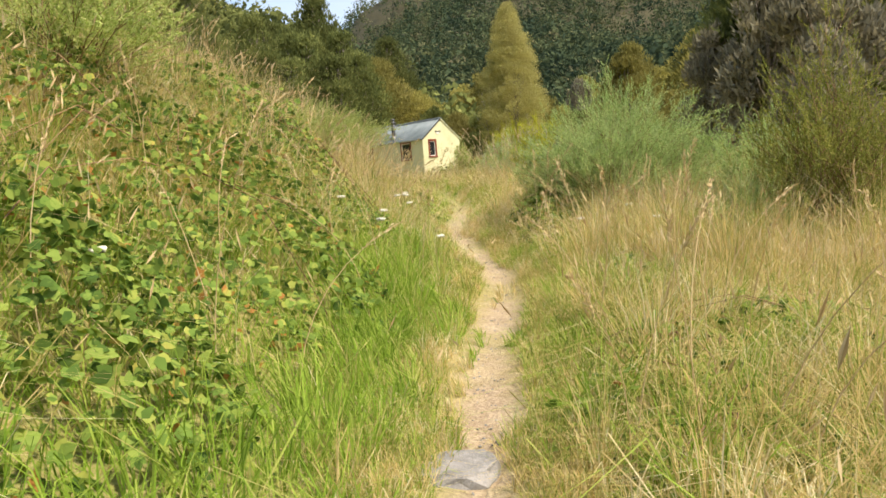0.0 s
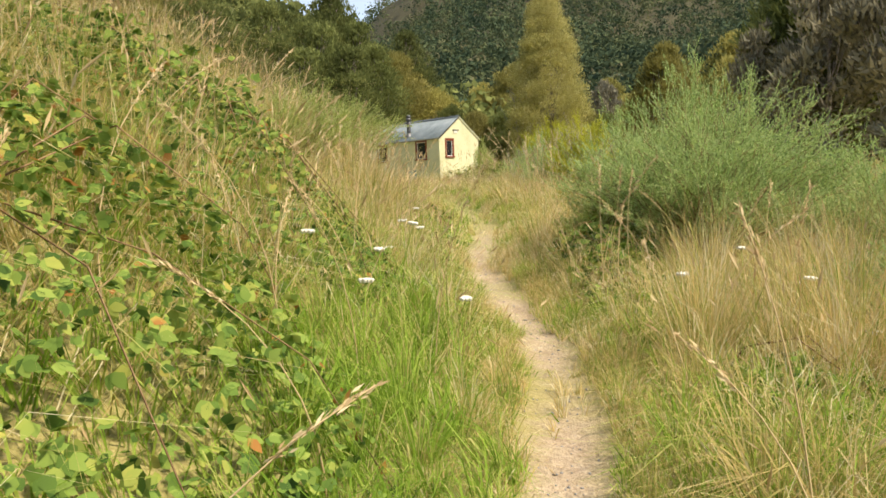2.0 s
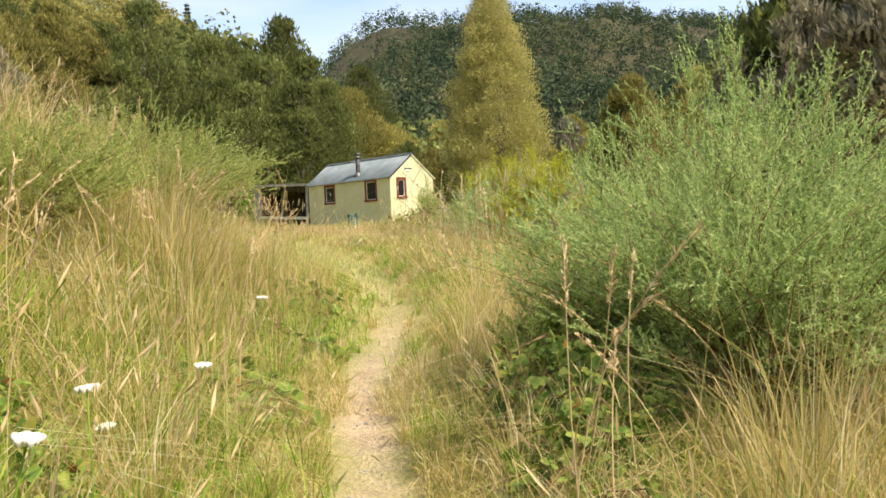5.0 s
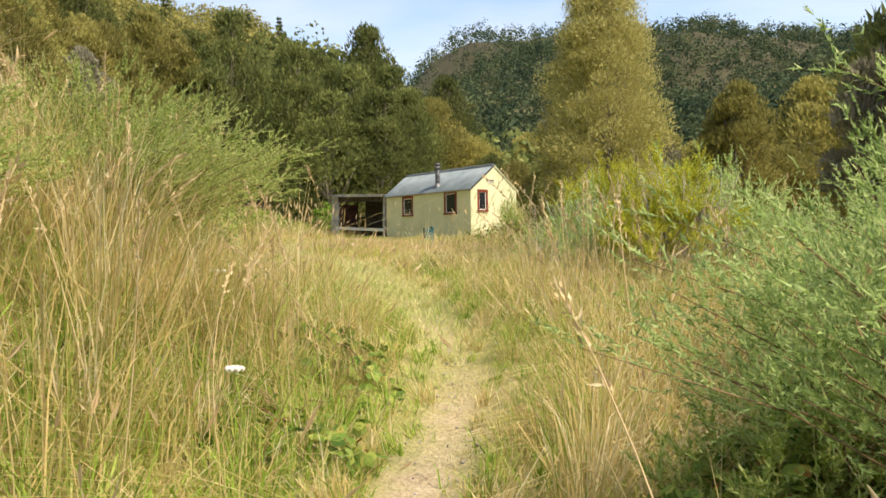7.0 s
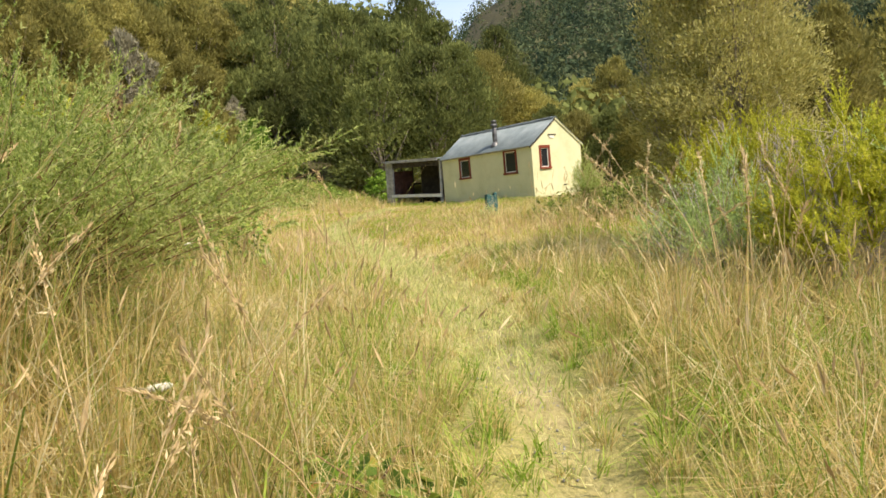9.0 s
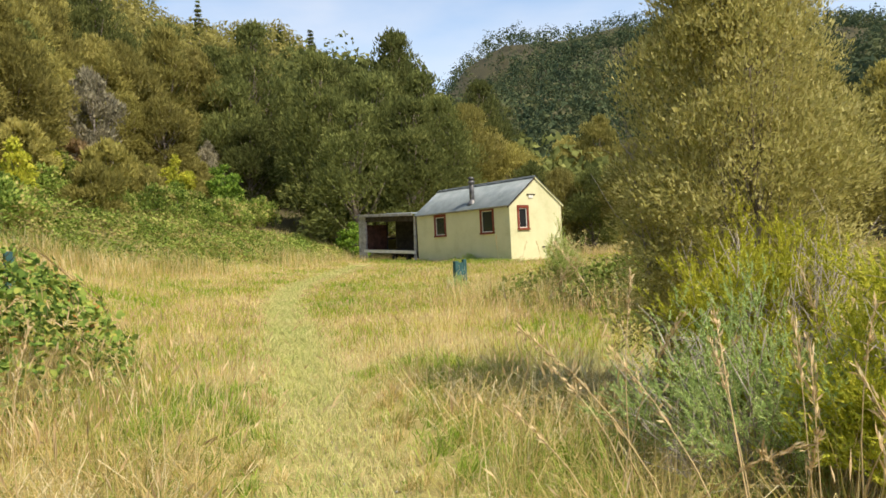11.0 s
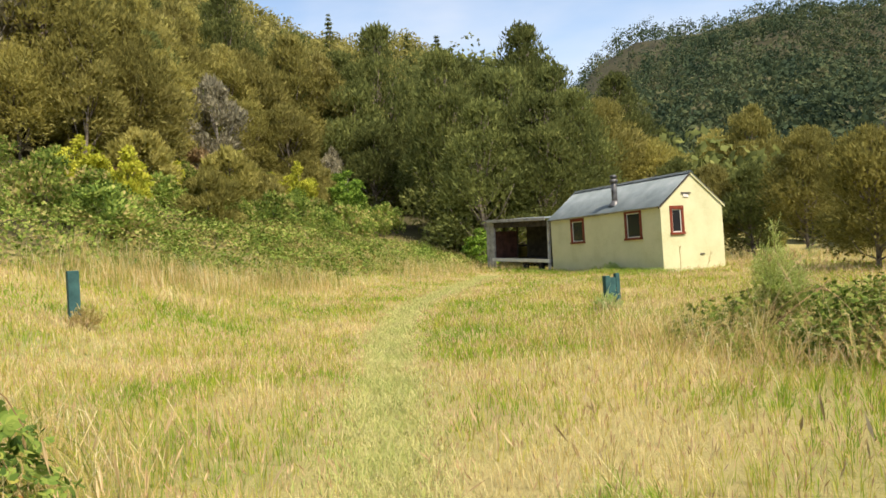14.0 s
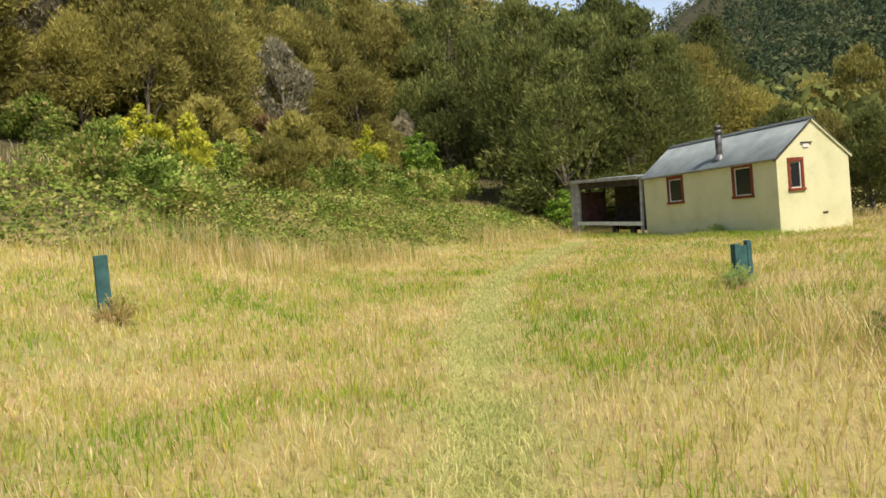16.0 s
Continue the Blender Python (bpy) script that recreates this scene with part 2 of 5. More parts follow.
def joined(pieces):
    """Vertices and faces of several pieces as one pair of arrays."""
    vs, fs, n = [], [], 0
    for v, f in pieces:
        vs.append(v), fs.append(f + n)
        n += len(v)
    return np.concatenate(vs), np.concatenate(fs)


def box(bm, x0, x1, y0, y1, z0, z1, bevel=0.0):
    r = bmesh.ops.create_cube(bm, size=1.0, matrix=Matrix.LocRotScale(((x0 + x1) / 2, (y0 + y1) / 2, (z0 + z1) / 2), None, (x1 - x0, y1 - y0, z1 - z0)))
    if bevel:
        edges = list({e for v in r["verts"] for e in v.link_edges})
        bmesh.ops.bevel(bm, geom=edges, offset=bevel, segments=2, affect="EDGES", profile=0.6)
    return bm


def boxed(*a, bevel=0.006):
    return box(bmesh.new(), *a, bevel)


def tube(points, radii, sides=6):
    """A tapered limb along a bent line, as triangles."""
    p = np.asarray(points, float)
    d = np.gradient(p, axis=0)
    d /= np.linalg.norm(d, axis=1, keepdims=True) + 1e-9
    a = np.cross(d, (0.31, 0.95, 0.02))
    a /= np.linalg.norm(a, axis=1, keepdims=True) + 1e-9
    b = np.cross(d, a)
    t = np.linspace(0, 2 * np.pi, sides, endpoint=False)
    v = p[:, None] + np.asarray(radii)[:, None, None] * (a[:, None] * np.cos(t)[None, :, None] + b[:, None] * np.sin(t)[None, :, None])
    n, f = len(p), []
    for i in range(n - 1):
        for j in range(sides):
            k = (j + 1) % sides
            f += [(i * sides + j, i * sides + k, (i + 1) * sides + k), (i * sides + j, (i + 1) * sides + k, (i + 1) * sides + j)]
    f += [((n - 1) * sides, (n - 1) * sides + j, (n - 1) * sides + j + 1) for j in range(1, sides - 1)]
    return v.reshape(-1, 3), np.array(f)


def unit(v):
    return v / (np.linalg.norm(v, axis=-1, keepdims=True) + 1e-9)


def leaf_cards(c, axis, up, length, width):
    """Small pointed leaves: a folded diamond of two triangles each, about c, along axis."""
    n = len(c)
    axis = unit(axis)
    side = unit(np.cross(axis, up))
    nor = np.cross(side, axis)
    length, width = np.broadcast_to(length, n)[:, None], np.broadcast_to(width, n)[:, None]
    v = np.stack([c, c + axis * length * 0.45 + side * width * 0.5 - nor * width * 0.12, c + axis * length, c + axis * length * 0.45 - side * width * 0.5 - nor * width * 0.12], 1)
    i = np.arange(n)[:, None] * 4
    f = np.concatenate([i + [0, 1, 2], i + [0, 2, 3]], 0)
    return v.reshape(-1, 3), f


def leaf_ovate(c, axis, up, length, width):
    """Rounded leaves with a raised fold: four triangles each."""
    n = len(c)
    axis = unit(axis)
    side = unit(np.cross(axis, up))
    nor = np.cross(side, axis)
    length, width = np.broadcast_to(length, n)[:, None], np.broadcast_to(width, n)[:, None]
    rim = lambda k, s: c + axis * length * k[0] + side * width * s * k[1] - nor * width * k[2]
    v = np.stack([c, rim((0.3, 0.5, 0.08), 1), rim((0.68, 0.36, 0.16), 1), c + axis * length - nor * width * 0.25, rim((0.68, 0.36, 0.16), -1), rim((0.3, 0.5, 0.08), -1)], 1)
    i = np.arange(n)[:, None] * 6
    f = np.concatenate([i + k for k in ([0, 1, 2], [0, 2, 3], [0, 3, 4], [0, 4, 5])], 0)
    return v.reshape(-1, 3), f


def slivers(p, axis, length, width, r):
    """Needle leaves: one narrow triangle each."""
    axis = unit(axis)
    side = unit(np.cross(axis, r.normal(size=p.shape))) * (width * 0.5)
    v = np.stack([p - side, p + side, p + axis * length[:, None]], 1)
    return v.reshape(-1, 3), np.arange(len(p) * 3).reshape(-1, 3)


def blades(p, height, width, lean, heading):
    """Grass blades: bent ribbons that taper to a tip, three triangles each."""
    n = len(p)
    out = np.stack([np.cos(heading), np.sin(heading), np.zeros(n)], 1)
    turn = heading + rng.uniform(0, 6.28, n)
    side = np.stack([np.cos(turn), np.sin(turn), np.zeros(n)], 1) * (width * 0.5)[:, None]
    up = np.zeros((n, 3))
    up[:, 2] = height
    mid = p + up * 0.58 + out * (height * lean * 0.32)[:, None]
    tip = p + up * (1 - 0.35 * np.minimum(lean, 1.4) ** 2)[:, None] + out * (height * lean)[:, None]
    v = np.stack([p - side, p + side, mid + side * 0.75, mid - side * 0.75, tip], 1)
    i = np.arange(n)[:, None] * 5
    f = np.concatenate([i + [0, 1, 2], i + [0, 2, 3], i + [3, 2, 4]], 0)
    return v.reshape(-1, 3), f


def heads(p, height, lean, heading, length, width):
    """Seed heads on the tips of stalks: two crossed spindles each."""
    n = len(p)
    out = np.stack([np.cos(heading), np.sin(heading), np.zeros(n)], 1)
    up = np.zeros((n, 3))
    up[:, 2] = height
    tip = p + up * (1 - 0.35 * np.minimum(lean, 1.4) ** 2)[:, None] + out * (height * lean)[:, None]
    axis = unit(out * (lean * 0.9)[:, None] + np.array([0, 0, 0.8]) + rng.normal(0, 0.15, (n, 3)))
    a = leaf_cards(tip - axis * length[:, None] * 0.3, axis, np.cross(axis, rng.normal(size=(n, 3))), length, width)
    b = leaf_cards(tip - axis * length[:, None] * 0.3, axis, rng.normal(size=(n, 3)), length, width)
    return joined([a, b])


def lattice(x, y, scale, seed):
    """Smooth value noise, 0 to 1."""
    tab = np.random.default_rng(seed).random((64, 64))
    u, w = np.asarray(x) / scale + 500, np.asarray(y) / scale + 500
    i, j = np.floor(u).astype(int), np.floor(w).astype(int)
    a, b = u - i, w - j
    a, b = a * a * (3 - 2 * a), b * b * (3 - 2 * b)
    g = lambda p, q: tab[p % 64, q % 64]
    return (g(i, j) * (1 - a) + g(i + 1, j) * a) * (1 - b) + (g(i, j + 1) * (1 - a) + g(i + 1, j + 1) * a) * b


def ease(x, a, b):
    t = np.clip((np.asarray(x, float) - a) / (b - a), 0, 1)
    return t * t * (3 - 2 * t)


# ---- the lie of the land ----
TRACK = np.array([(37, -33.5), (33.5, -30.2), (31.7, -28.5), (30.2, -27.05), (29.5, -26.3), (28.65, -25.3), (28.1, -24.6), (27.05, -23.4), (26.35, -22.85), (25.45, -22.15), (24.6, -21.65), (24, -21.1),
                  (23.45, -20.4), (23, -19.95), (22.4, -19.5), (21.6, -19.1), (20.4, -18.55), (18.4, -17.8), (16.6, -17.1), (14.6, -16.35), (11.5, -15.15), (8.6, -14), (4.5, -12), (0.9, -9.6), (-2.9, -6.6), (-6.5, -3.6), (-9, -2.2)])
HEIGHT = np.array([-2.1, -1.95, -1.82, -1.69, -1.61, -1.53, -1.49, -1.42, -1.37, -1.29, -1.17, -1.06, -0.95, -0.86, -0.74, -0.64, -0.5, -0.38, -0.36, -0.36, -0.38, -0.38, -0.34, -0.26, -0.15, -0.05, 0])
STEP = np.concatenate([[0], np.cumsum(np.hypot(*np.diff(TRACK, axis=0).T))])
FINE_S = np.linspace(0, STEP[-1], 260)


def rounded(vals):
    v = np.interp(FINE_S, STEP, vals)
    k = np.hanning(11)
    return np.convolve(np.pad(v, 5, mode="edge"), k / k.sum(), mode="valid")


FINE = np.stack([rounded(TRACK[:, 0]), rounded(TRACK[:, 1])], 1)
FINE_Z = rounded(HEIGHT)


def beside(x, y):
    """Way along the track, distance from it (left is positive) and the height of the track there."""
    x, y = np.asarray(x, float).ravel(), np.asarray(y, float).ravel()
    s, d, z = (np.empty(len(x)) for _ in range(3))
    t = unit(np.gradient(FINE, axis=0))
    for k in range(0, len(x), 20000):
        e = slice(k, k + 20000)
        dx, dy = x[e, None] - FINE[None, :, 0], y[e, None] - FINE[None, :, 1]
        q = dx * dx + dy * dy
        i = q.argmin(1)
        r = np.arange(len(i))
        s[e], z[e] = FINE_S[i], FINE_Z[i]
        d[e] = np.sqrt(q[r, i]) * np.sign(t[i, 0] * dy[r, i] - t[i, 1] * dx[r, i])
    return s, d, z


def soft_max(a, b, k):
    return np.logaddexp(a / k, b / k) * k


def land(x, y):
    x, y = np.asarray(x, float).ravel(), np.asarray(y, float).ravel()
    s, d, z = beside(x, y)
    near = np.exp(-(np.maximum(np.abs(d) - 6, 0) / 10) ** 2)
    flat = -0.25 + 0.2 * ease(x, 4, -4) - 1.0 * ease(x, 20, 40)
    h = z * near + flat * (1 - near)
    s = 0.765 * (37 - x) + 0.644 * (y + 33.5)
    bank = 2.15 * ease(s, -2, 1) * ease(s, 22.5, 17.5)
    h = h + bank * ease(d, 0.35, 4.0) - 0.25 * ease(-d, 0.5, 3.0) * ease(s, 20, 12)
    h = h + 0.75 * ease(d, 2.0, 7.0) * ease(s, 20, 25) * ease(s, 40, 34)
    h = h + 0.16 * (lattice(x, y, 2.2, 3) - 0.5) * ease(np.abs(d), 0.2, 1.0) + 0.05 * (lattice(x, y, 0.6, 4) - 0.5)
    h = h - 0.07 * (1 - ease(np.abs(d), 0.12, 0.4))
    away = np.hypot(x, y)
    left = -4.65 - 0.30 * x - 0.319 * y
    left = np.where(left > 0, left, left * 0.6) + 1.2 * (lattice(x, y, 9, 5) - 0.5) * ease(away, 20, 60)
    left = left + 0.75 * np.maximum(left - 8, 0)
    left = np.minimum(left, 74 + 0.1 * left)
    spur, across = -0.94 * (x - 21) + 0.34 * (y + 19), 0.34 * (x - 21) + 0.94 * (y + 19)
    back = 0.36 * (spur - 45) * ease(across, 40, 14) + 2.5 * (lattice(x, y, 26, 9) - 0.5) * ease(away, 50, 110)
    back = np.minimum(back, 60 + 0.08 * back)
    q = 0.578 * x + 0.816 * (y - 3)
    a = -0.816 * x + 0.578 * (y - 3)
    right = 0.46 * (q - 24) + 9.0 * (lattice(x, y, 30, 6) - 0.5) * ease(away, 50, 110)
    right = np.minimum(right, 110 + 0.15 * right)
    folds = 34 * (lattice(x, y, 85, 8) - 0.5) + 15 * (lattice(x, y, 33, 18) - 0.5)
    end = 0.335 * (a - 60) * ease(q, -95, 62) + folds * ease(a, 90, 240)
    end = np.minimum(end, 117 + 0.08 * end)
    h = soft_max(h, left, 0.5)
    h = soft_max(h, back, 0.7)
    h = soft_max(h, right, 0.8)
    return soft_max(h, end, 1.5)


def grid_axis(lo, f0, f1, hi, step):
    def outward(a, b):
        out, w = [a], step
        while abs(out[-1] - b) > w:
            w *= 1.12
            out.append(out[-1] + w * (1 if b > a else -1))
        return out[1:] + [b]
    return np.array(outward(f0, lo)[::-1] + list(np.arange(f0, f1, step)) + outward(f1, hi))


def build_ground():
    xs, ys = grid_axis(-900, 0, 36, 900, 0.14), grid_axis(-900, -32, -9, 900, 0.14)
    gx, gy = np.meshgrid(xs, ys, indexing="ij")
    z = land(gx, gy)
    v = np.stack([gx.ravel(), gy.ravel(), z], 1)
    i, j = np.meshgrid(np.arange(len(xs) - 1), np.arange(len(ys) - 1), indexing="ij")
    a = (i * len(ys) + j).ravel()
    f = np.stack([a, a + len(ys), a + len(ys) + 1, a + 1], 1)
    me = tri_mesh("ground", v, f, MAT["ground"], True)
    s, d, _ = beside(v[:, 0], v[:, 1])
    edge = 0.125 + 0.26 * (lattice(v[:, 0], v[:, 1], 0.8, 11) - 0.5)
    trod = (1 - ease(np.abs(d), edge - 0.08, edge + 0.12)) * (1 - 0.55 * ease(s, 17.5, 21.0) - 0.45 * ease(s, 24, 29)) * (0.6 + 0.45 * ease(lattice(v[:, 0], v[:, 1], 0.45, 13), 0.2, 0.6))
    me.attributes.new("trod", "FLOAT", "POINT").data.foreach_set("value", trod.astype(np.float32))
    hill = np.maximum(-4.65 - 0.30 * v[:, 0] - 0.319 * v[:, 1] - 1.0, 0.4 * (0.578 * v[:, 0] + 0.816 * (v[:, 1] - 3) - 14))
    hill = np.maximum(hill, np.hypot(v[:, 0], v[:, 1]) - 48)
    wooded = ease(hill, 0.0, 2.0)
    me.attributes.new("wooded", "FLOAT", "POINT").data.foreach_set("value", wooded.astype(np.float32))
    tagged(new("ground", me), "dry grassy valley floor with a worn footpath", "ground", kind="structure")


build_ground()

# ---- the hut ----
LONG, WIDE, EAVE, RISE, THICK = 7.12, 3.02, 2.40, 1.17, 0.12


def slab(polys, place, thick):
    """A wall of flat pieces that share edges, given a thickness: place(u, v, w) maps it into the hut."""
    bm, made, edges = bmesh.new(), {}, {}

    def vert(u, v, w):
        k = (round(u, 4), round(v, 4), w)
        if k not in made:
            made[k] = bm.verts.new(place(u, v, w))
        return made[k]
    for p in polys:
        bm.faces.new([vert(u, v, 0) for u, v in p])
        bm.faces.new([vert(u, v, thick) for u, v in reversed(p)])
        for a, b in zip(p, p[1:] + p[:1]):
            a, b = (round(a[0], 4), round(a[1], 4)), (round(b[0], 4), round(b[1], 4))
            if (b, a) in edges:
                del edges[(b, a)]
            else:
                edges[(a, b)] = 1
    for a, b in edges:
        bm.faces.new([vert(*b, 0), vert(*a, 0), vert(*a, thick), vert(*b, thick)])
    bmesh.ops.recalc_face_normals(bm, faces=bm.faces)
    return bm


def rect(u0, u1, v0, v1):
    return [(u0, v0), (u1, v0), (u1, v1), (u0, v1)]


def corrugated(x0, x1, low, high, pitch=0.076, depth=0.011, thick=0.008):
    """A sheet of corrugated iron from the low edge (y, z) to the high one, as a thin solid."""
    n = int((x1 - x0) / pitch * 4)
    x = np.linspace(x0, x1, n)
    wave = depth * np.sin(2 * np.pi * x / pitch)
    rows = []
    for y, z in (low, ((low[0] + high[0]) / 2, (low[1] + high[1]) / 2 - 0.012), high):
        rows.append(np.stack([x, np.full(n, y), z + wave], 1))
    top = np.concatenate(rows)
    v = np.concatenate([top, top - [0, 0, thick]])
    m, f = len(top), []
    for r in range(2):
        for i in range(n - 1):
            a, b, c, d = r * n + i, r * n + i + 1, (r + 1) * n + i + 1, (r + 1) * n + i
            f += [(a, b, c, d), (m + d, m + c, m + b, m + a)]
    for i in range(n - 1):
        f += [(m + i, m + i + 1, i + 1, i), (2 * n + i, 2 * n + i + 1, m + 2 * n + i + 1, m + 2 * n + i)]
    for r in range(2):
        f += [(r * n, (r + 1) * n, m + (r + 1) * n, m + r * n), (m + r * n + n - 1, m + (r + 1) * n + n - 1, (r + 1) * n + n - 1, r * n + n - 1)]
    return v, np.array(f)


def window(parent, turn, w, h, opened):
    """A timber window: red outer frame and sill, a white-edged sash, one pane; its own front faces -y."""
    win = part("window", boxed(-w / 2 - 0.002, w / 2 + 0.002, 0.075, 0.1, 0, 0.03, bevel=0.003), MAT["red"], parent)
    win.matrix_basis = turn
    b = 0.105
    part("frame_head", boxed(-w / 2 - 0.03, w / 2 + 0.03, -0.03, 0.08, h - b, h + 0.02), MAT["red"], win)
    for s in (-1, 1):
        x = s * (w / 2 + 0.03)
        part("frame_jamb", boxed(min(x, x - s * b), max(x, x - s * b), -0.026, 0.08, 0.05, h - b - 0.002), MAT["red"], win)
    part("sill", boxed(-w / 2 - 0.05, w / 2 + 0.05, -0.06, 0.08, -0.035, 0.048), MAT["red"], win, "red painted timber sill")
    bm = bmesh.new()
    e = w / 2 + 0.03 - b - 0.004
    for x0, x1, z0, z1 in ((-e, -e + 0.035, 0.052, h - b - 0.004), (e - 0.035, e, 0.052, h - b - 0.004), (-e + 0.036, e - 0.036, 0.052, 0.09), (-e + 0.036, e - 0.036, h - b - 0.042, h - b - 0.004)):
        box(bm, x0, x1, 0.012, 0.05, z0, z1, 0.004)
    part("sash", bm, MAT["white_trim"] if opened else MAT["red"], win, "white painted sash edge" if opened else "")
    part("pane", boxed(-e + 0.03, e - 0.03, 0.03, 0.036, 0.085, h - b - 0.038, bevel=0), MAT["glass"], win, "dark window pane")


def build_hut():
    hut = thing("hut", (0, 0, 0), "small cream plastered hut with red windows and an iron roof", "hut")
    wins = [(-5.60, -4.63, 1.19, 2.33), (-2.02, -1.04, 1.17, 2.39)]
    us, z0 = [-LONG, -5.60, -4.63, -2.02, -1.04, 0], -0.35
    polys = [rect(us[0], us[1], z0, EAVE), rect(us[2], us[3], z0, EAVE), rect(us[4], us[5], z0, EAVE)]
    for a, b, c, d in ((us[1], us[2], 1.26, 2.28), (us[3], us[4], 1.24, 2.34)):
        polys += [rect(a, b, z0, c), rect(a, b, d, EAVE)]
    part("wall", slab(polys, lambda u, v, w: (u, w, v), THICK), MAT["cream"], hut, "cream plastered long wall")
    part("wall", slab([rect(-LONG, 0, z0, EAVE)], lambda u, v, w: (u, WIDE - w, v), THICK), MAT["cream"], hut)
    g0, g1, c, d = 0.43, 1.08, 1.33, 2.34
    top = lambda y: EAVE + RISE * (1 - abs(y - WIDE / 2) / (WIDE / 2))
    a, b = THICK + 0.002, WIDE - THICK - 0.002
    gable = [[(a, z0), (g0, z0), (g0, top(g0)), (a, top(a))], rect(g0, g1, z0, c), [(g0, d), (g1, d), (g1, top(g1)), (g0, top(g0))],
             [(g1, z0), (b, z0), (b, top(b)), (WIDE / 2, top(WIDE / 2)), (g1, top(g1))]]
    part("gable_wall", slab(gable, lambda u, v, w: (-w, u, v), THICK), MAT["cream"], hut, "sunlit cream gable wall with hairline stains")
    end = [[(a, z0), (b, z0), (b, top(b)), (WIDE / 2, top(WIDE / 2)), (a, top(a))]]
    part("gable_wall", slab(end, lambda u, v, w: (-LONG + w, u, v), THICK), MAT["cream"], hut)
    part("floor_boards", boxed(-LONG + 0.13, -0.13, 0.13, WIDE - 0.13, 0.1, 0.16, bevel=0), MAT["dark_wood"], hut)
    for side in (0, 1):
        y0, ym = (-0.13, WIDE / 2) if side == 0 else (WIDE + 0.13, WIDE / 2)
        slope = RISE / (WIDE / 2)
        v, f = corrugated(-LONG - 0.10, 0.07, (y0, EAVE + 0.055 - slope * 0.13), (ym, EAVE + RISE + 0.055))
        part("roof_sheet", tri_mesh("roof_sheet", v, f, MAT["roof"]), None, hut, "weathered grey corrugated iron")
    bm = bmesh.new()
    for s in (-1, 1):
        q = [(-LONG - 0.11, WIDE / 2, EAVE + RISE + 0.088), (0.085, WIDE / 2, EAVE + RISE + 0.088), (0.085, WIDE / 2 + s * 0.14, EAVE + RISE - 0.015), (-LONG - 0.11, WIDE / 2 + s * 0.14, EAVE + RISE - 0.015)]
        f = bm.faces.new([bm.verts.new(p) for p in q])
    bmesh.ops.solidify(bm, geom=bm.faces[:], thickness=0.012)
    part("ridge_cap", bm, MAT["roof"], hut)
    for s in (0, 1):
        bm = bmesh.new()
        y0, y1 = (-0.11, WIDE / 2) if s == 0 else (WIDE + 0.11, WIDE / 2)
        zz = lambda y: top(y) + 0.03
        p = [(0.004, y0, zz(y0)), (0.004, y1, zz(y1)), (0.004, y1, zz(y1) - 0.085), (0.004, y0, zz(y0) - 0.085)]
        f0 = bm.faces.new([bm.verts.new(c) for c in p])
        ext = bmesh.ops.extrude_face_region(bm, geom=[f0])
        bmesh.ops.translate(bm, verts=[e for e in ext["geom"] if isinstance(e, bmesh.types.BMVert)], vec=(0.045, 0, 0))
        bmesh.ops.recalc_face_normals(bm, faces=bm.faces)
        part("barge_board", bm, MAT["dark_wood"] if s == 0 else MAT["cream"], hut)
    part("eave_board", boxed(-LONG, 0.0, -0.035, -0.003, EAVE - 0.10, EAVE - 0.005), MAT["grey_wood"], hut)
    window(hut, pose(-5.115, 0, 1.26), 0.91, 1.02, True)
    window(hut, pose(-1.53, 0, 1.24), 0.92, 1.10, True)
    window(hut, pose(0, 0.755, 1.33, 0, 0, 90), 0.60, 1.01, True)
    part("vent_plate", boxed(0.003, 0.03, 1.10, 1.36, 2.66, 2.78), MAT["white_trim"], hut, "small pale plate under the vent")
    part("low_vent", boxed(0.003, 0.03, 1.78, 1.98, 0.50, 0.55), MAT["dark_wood"], hut, "small dark vent low in the gable")
    part("vent", boxed(0.003, 0.05, 1.02, 1.48, 2.80, 2.84), MAT["dark_wood"], hut, "dark slot vent under the gable")
    # flue
    fx, fy = -2.98, 0.36
    zb = EAVE + RISE * fy / (WIDE / 2)
    flue = part("flue", tri_mesh("flue", *tube([(fx, fy, zb - 0.1), (fx, fy, zb + 0.5), (fx, fy, zb + 0.98)], [0.115, 0.115, 0.115], 14), MAT["flue"], True), None, hut, "dark steel stove flue")
    part("collar", tri_mesh("collar", *tube([(fx, fy, zb + 0.86), (fx, fy, zb + 0.90), (fx, fy, zb + 1.0), (fx, fy, zb + 1.02)], [0.12, 0.165, 0.165, 0.13], 14), MAT["flue"]), None, flue)
    part("cowl", tri_mesh("cowl", *tube([(fx, fy, zb + 1.03), (fx, fy, zb + 1.10), (fx, fy, zb + 1.15), (fx, fy, zb + 1.2)], [0.09, 0.14, 0.15, 0.06], 14), MAT["flue"]), None, flue)
    part("flashing", tri_mesh("flashing", *tube([(fx, fy - 0.01, zb - 0.07), (fx, fy, zb + 0.10), (fx, fy, zb + 0.16)], [0.24, 0.16, 0.12], 12), MAT["flue"]), None, hut)
    # lean-to
    lean = thing("lean_to", pose(-LONG - 0.14, -0.02, 0, 0, 2.6, 5.8), "open timber lean-to with rust brown walls beside the hut", "shed")
    w, dpt, fz, rz = 4.4, 2.1, 0.60, 2.44
    part("wing_wall", boxed(-w - 0.62, -w - 0.06, -0.03, 0.03, 0.0, rz - 0.02), MAT["grey_wood"], lean, "weathered grey upright boards")
    for x in (-w - 0.05, -0.16):
        part("post", boxed(x, x + 0.11, -0.06, 0.05, -0.3, rz - 0.05), MAT["grey_wood"], lean)
